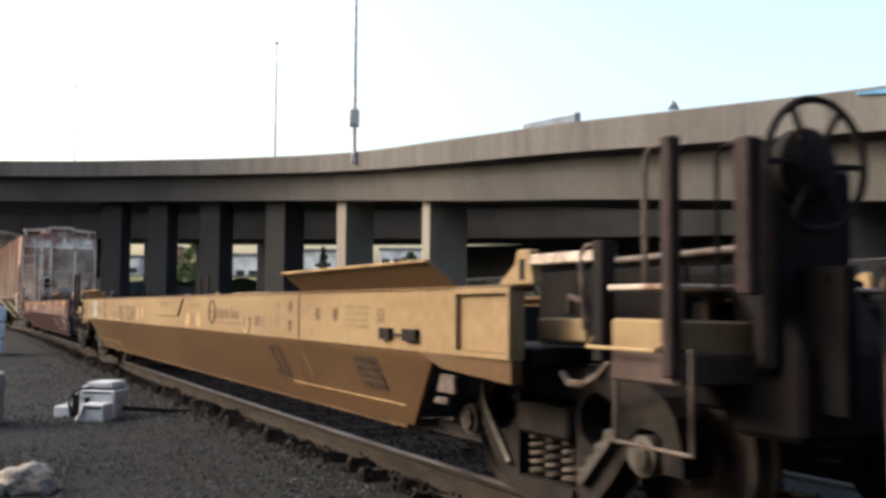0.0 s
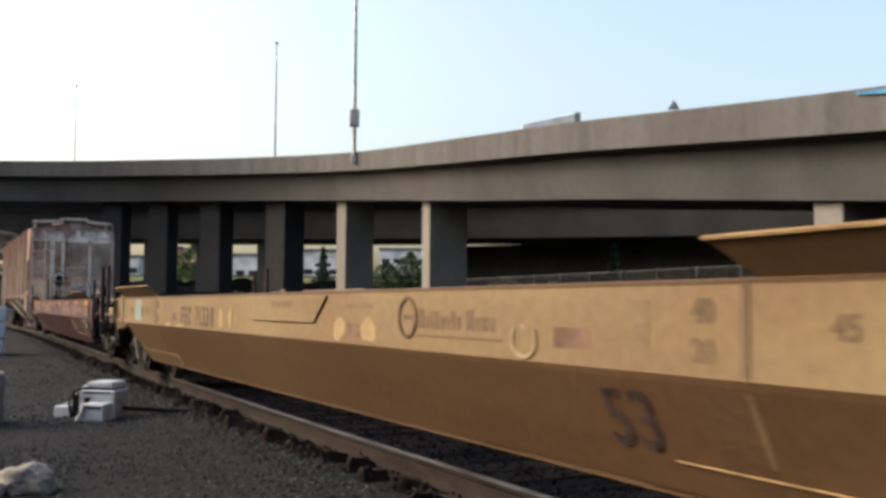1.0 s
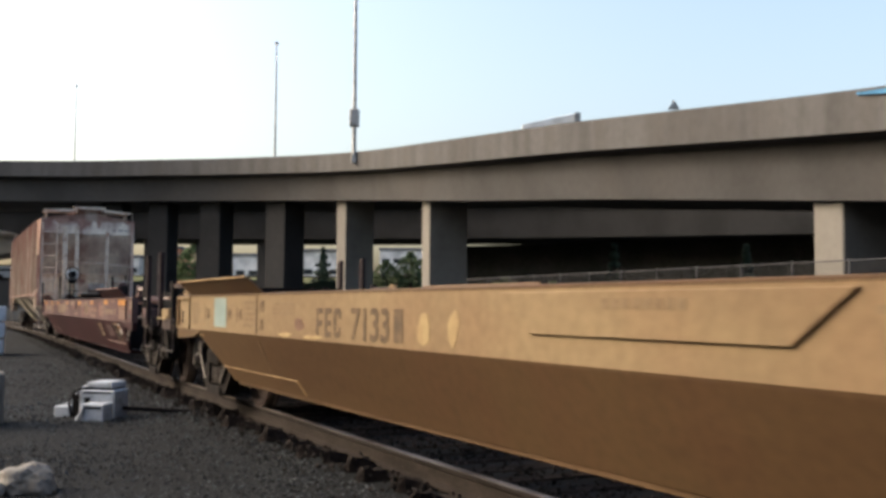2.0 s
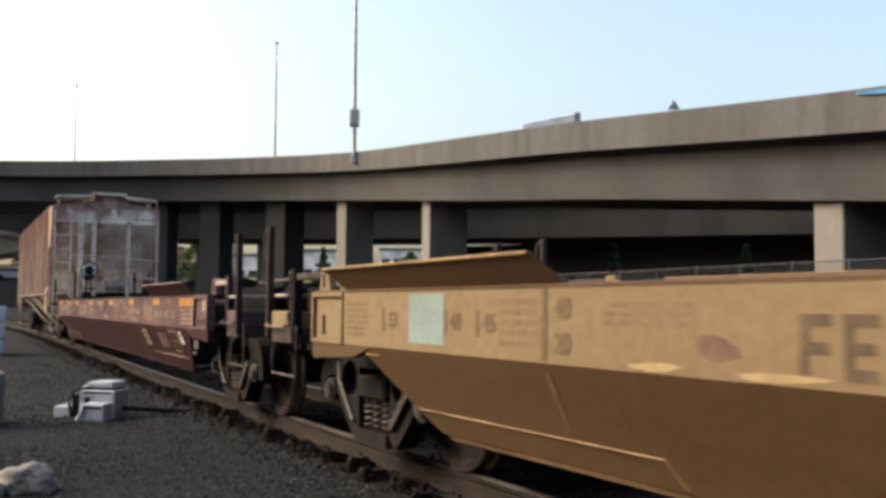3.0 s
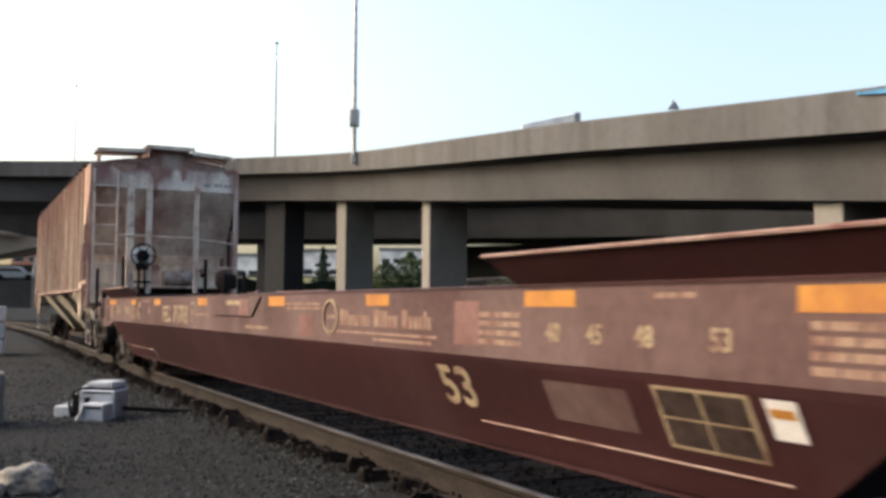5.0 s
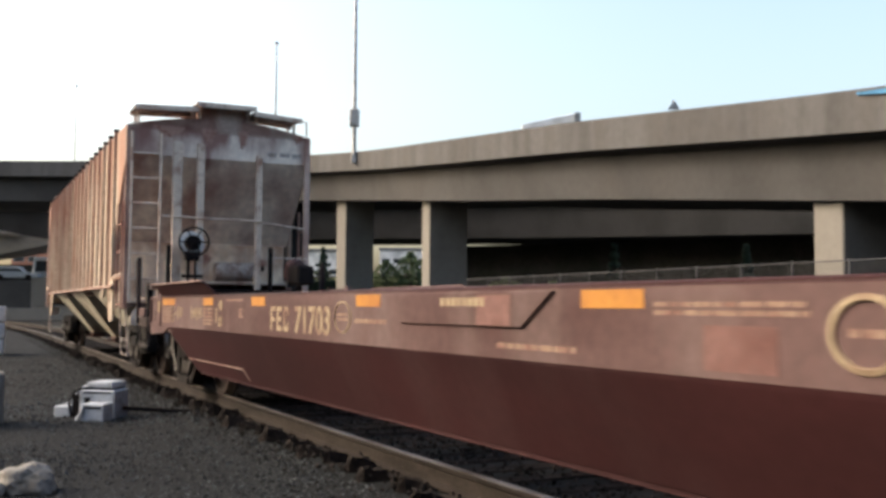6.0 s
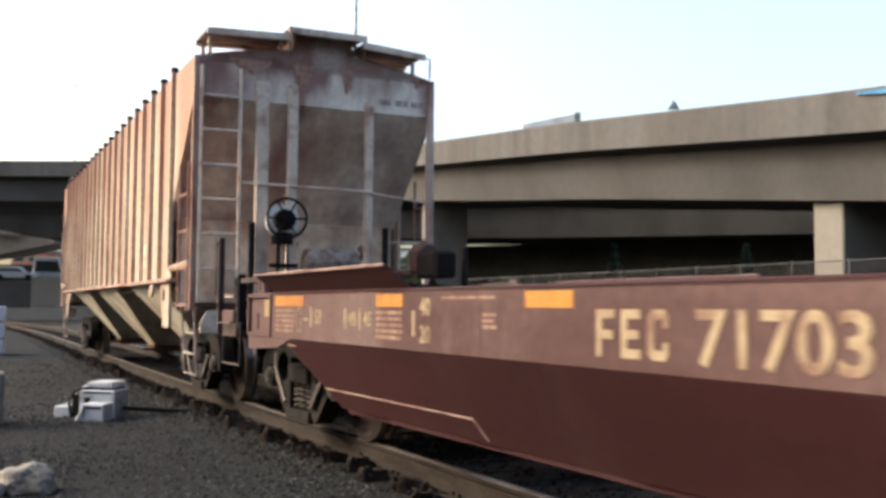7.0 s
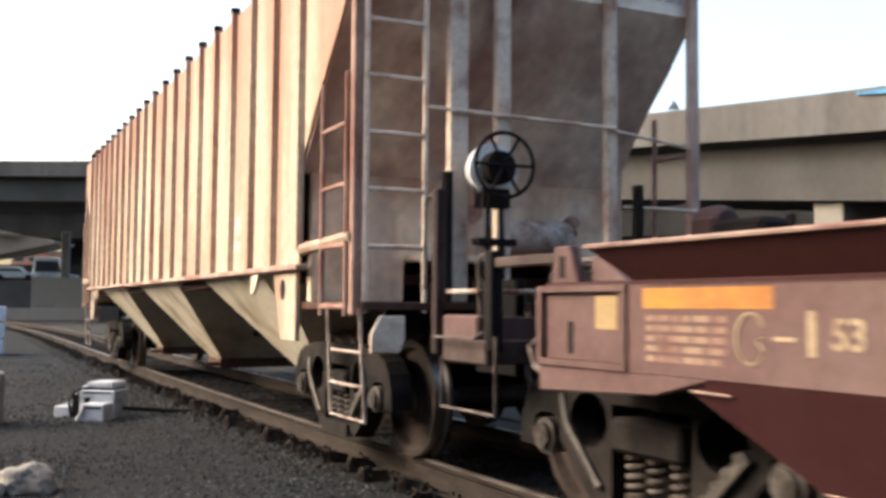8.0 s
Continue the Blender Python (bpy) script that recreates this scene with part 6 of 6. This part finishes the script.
# ---- ties and stones ----
def build_ties():
    root = empty("ties", "dark weathered timber railway ties in the ballast", "railway ties", kind="structure")
    shapes = []
    for k in range(4):
        bm = B()
        cuts = [-1.10, -1.06, -0.97, -0.88, -0.85, 0.9, 1.3]
        rows = []
        for i, v in enumerate(cuts):
            ragged = 0.05 if i < 4 else 0.012
            rows.append([bm.verts.new((u * ((0.5, 0.72, 0.85)[i] if i < 3 else 1.0) + ragged * noise.noise(Vector((u * 9, v * 7, k * 5.3))), v + (0.05 if i == 0 else 0.0) * noise.noise(Vector((u * 13, w * 17, k * 3.1))), w + ragged * noise.noise(Vector((u * 8 + 4, v * 9, k * 2.7))) + ((0.03, 0.075, 0.065, 0.05)[i] if i < 4 and w > -0.2 else 0.0))) for u, w in ((-0.10, -0.36), (0.10, -0.36), (0.108, -0.21), (0.07, -0.176), (0.0, -0.182), (-0.07, -0.176), (-0.108, -0.21))])
        for ra, rb in zip(rows, rows[1:]):
            for i in range(7):
                bm.faces.new((ra[i], rb[i], rb[(i + 1) % 7], ra[(i + 1) % 7]))
        bm.faces.new(rows[0])
        bm.faces.new(rows[-1][::-1])
        shapes.append(mesh_of("tie", bm, "tie"))
    bm = B()
    box(bm, -0.09, 0.09, -0.18, 0.18, -0.176, -0.166)
    for a in (-0.05, 0.05):
        for b in (-0.10, 0.10):
            box(bm, a - 0.012, a + 0.012, b - 0.012, b + 0.012, -0.17, -0.135)
    plate_me = mesh_of("tie_plate", bm, "railside")
    rng = random.Random(5)
    k = 0
    s = -105.0
    while s < 13 and k < 295:
        x, y, h = track(s)
        ob = new("tie", shapes[k % 4 if k % 7 else 2])
        ob.parent = root
        ob.matrix_world = pose(x, y, rng.uniform(-0.02, 0.012), rng.uniform(-0.8, 0.8), rng.uniform(-4, 4), math.degrees(h) + rng.uniform(-3.5, 3.5)) @ Matrix.Translation((0, rng.uniform(-0.12, 0.10), 0))
        if s > -32:
            p = new("tie_plate", plate_me)
            p.parent = root
            p.matrix_world = pose(x, y, 0, 0, 0, math.degrees(h)) @ Matrix.Translation((0, -0.753, 0))
        s += 0.52
        k += 1


build_ties()


def build_stones():
    """Loose ballast: thousands of small angular stones in one mesh."""
    rng = np.random.default_rng(7)
    base = np.array([(1, 0, 0), (-1, 0, 0), (0, 1, 0), (0, -1, 0), (0, 0, 1), (0, 0, -1)], float)
    tri = np.array([(0, 2, 4), (2, 1, 4), (1, 3, 4), (3, 0, 4), (2, 0, 5), (1, 2, 5), (3, 1, 5), (0, 3, 5)])
    V, F = [], []
    n = 0
    line = [track(float(s)) for s in np.arange(-60, 14, 0.5)]
    lx = np.array([a for a, _, _ in line])
    ly = np.array([b for _, b, _ in line])

    def put(x, y, z, size):
        nonlocal n
        p = base * rng.uniform(0.55, 1.25, (6, 3)) * size * rng.uniform(0.6, 1.1, 3)
        q = rng.normal(size=(3, 3))
        q, _ = np.linalg.qr(q)
        p = p @ q + np.array((x, y, z))
        V.append(p)
        F.append(tri + n)
        n += 6

    def flush(name, material, label):
        nonlocal n
        me = bpy.data.meshes.new(name)
        me.from_pydata(np.concatenate(V).tolist(), [], np.concatenate(F).tolist())
        me.materials.append(M[material])
        tagged(new(name, me), label, "gravel", kind="stuff")
        V.clear()
        F.clear()
        n = 0

    # open gravel, denser near the viewer
    for _ in range(62000):
        d = 5.5 * (26 / 5.5) ** rng.random()
        a = rng.uniform(-0.48, 0.42)
        x, y = d * math.tan(a), d
        k = int(np.argmin((lx - x) ** 2 + (ly - y) ** 2))
        th = line[k][2]
        aside = -math.sin(th) * (x - lx[k]) + math.cos(th) * (y - ly[k])
        if aside > -1.12:
            continue
        bed = -0.215 - (-1.2 - aside) * 0.0522 if aside > -2.1 else -0.262 - (-2.1 - aside) * 0.235
        put(x, y, max(bed, GROUND + 0.05 * noise.noise(Vector((x * 0.35, y * 0.35, 0)))) + rng.uniform(-0.004, 0.010), rng.uniform(0.006, 0.019) * (1 if d < 12 else 1.5))
    flush("stones", "stone", "loose grey gravel stones")
    # ballast shoulder and between the ties
    for _ in range(15000):
        s = -34 + 45 * rng.random() ** 0.7
        x, y, th = track(s)
        a = rng.uniform(-1.55, 1.6)
        z = -0.195 if a > -0.95 else -0.208 - max(0, abs(a) - 1.15) * 0.055
        put(x - math.sin(th) * a, y + math.cos(th) * a, z + rng.uniform(-0.01, 0.03 if a > -1.05 else 0.012), rng.uniform(0.015, 0.035) * (1 if a > -1.05 else 0.62))
    # lumps heaped at the tie ends
    for _ in range(1100):
        s = -26 + 36 * rng.random()
        s = round(s / 0.52) * 0.52 + rng.normal(0, 0.05)
        x, y, th = track(s)
        a = rng.normal(-1.08, 0.10)
        put(x - math.sin(th) * a, y + math.cos(th) * a, -0.19 + abs(rng.normal(0, 0.04)), rng.uniform(0.012, 0.038))
    flush("ballast_stones", "ballast_stone", "dark brown ballast stones along the track")


build_stones()


# ---- what moves ----
TRAIN = [(hopper, 0.0, 6.75), (red_car, 19.769, 8.88), (yellow_car, 41.616, 8.88), (lead_car, 63.45, 8.88)]


def motions():
    times = [0.25 * i for i in range(33)]
    for car, ahead, half in TRAIN:
        walk(car, [(t, car_pose(train_at(t) + ahead, half)) for t in times])
    for w in SPIN:
        x, y, z = w.location
        rows = [(0.1 * i, pose(x, y, z) @ Matrix.Rotation((train_at(0.1 * i) - train_at(0)) / WHEEL_R, 4, "Y")) for i in range(81)]
        walk(w, rows)


motions()
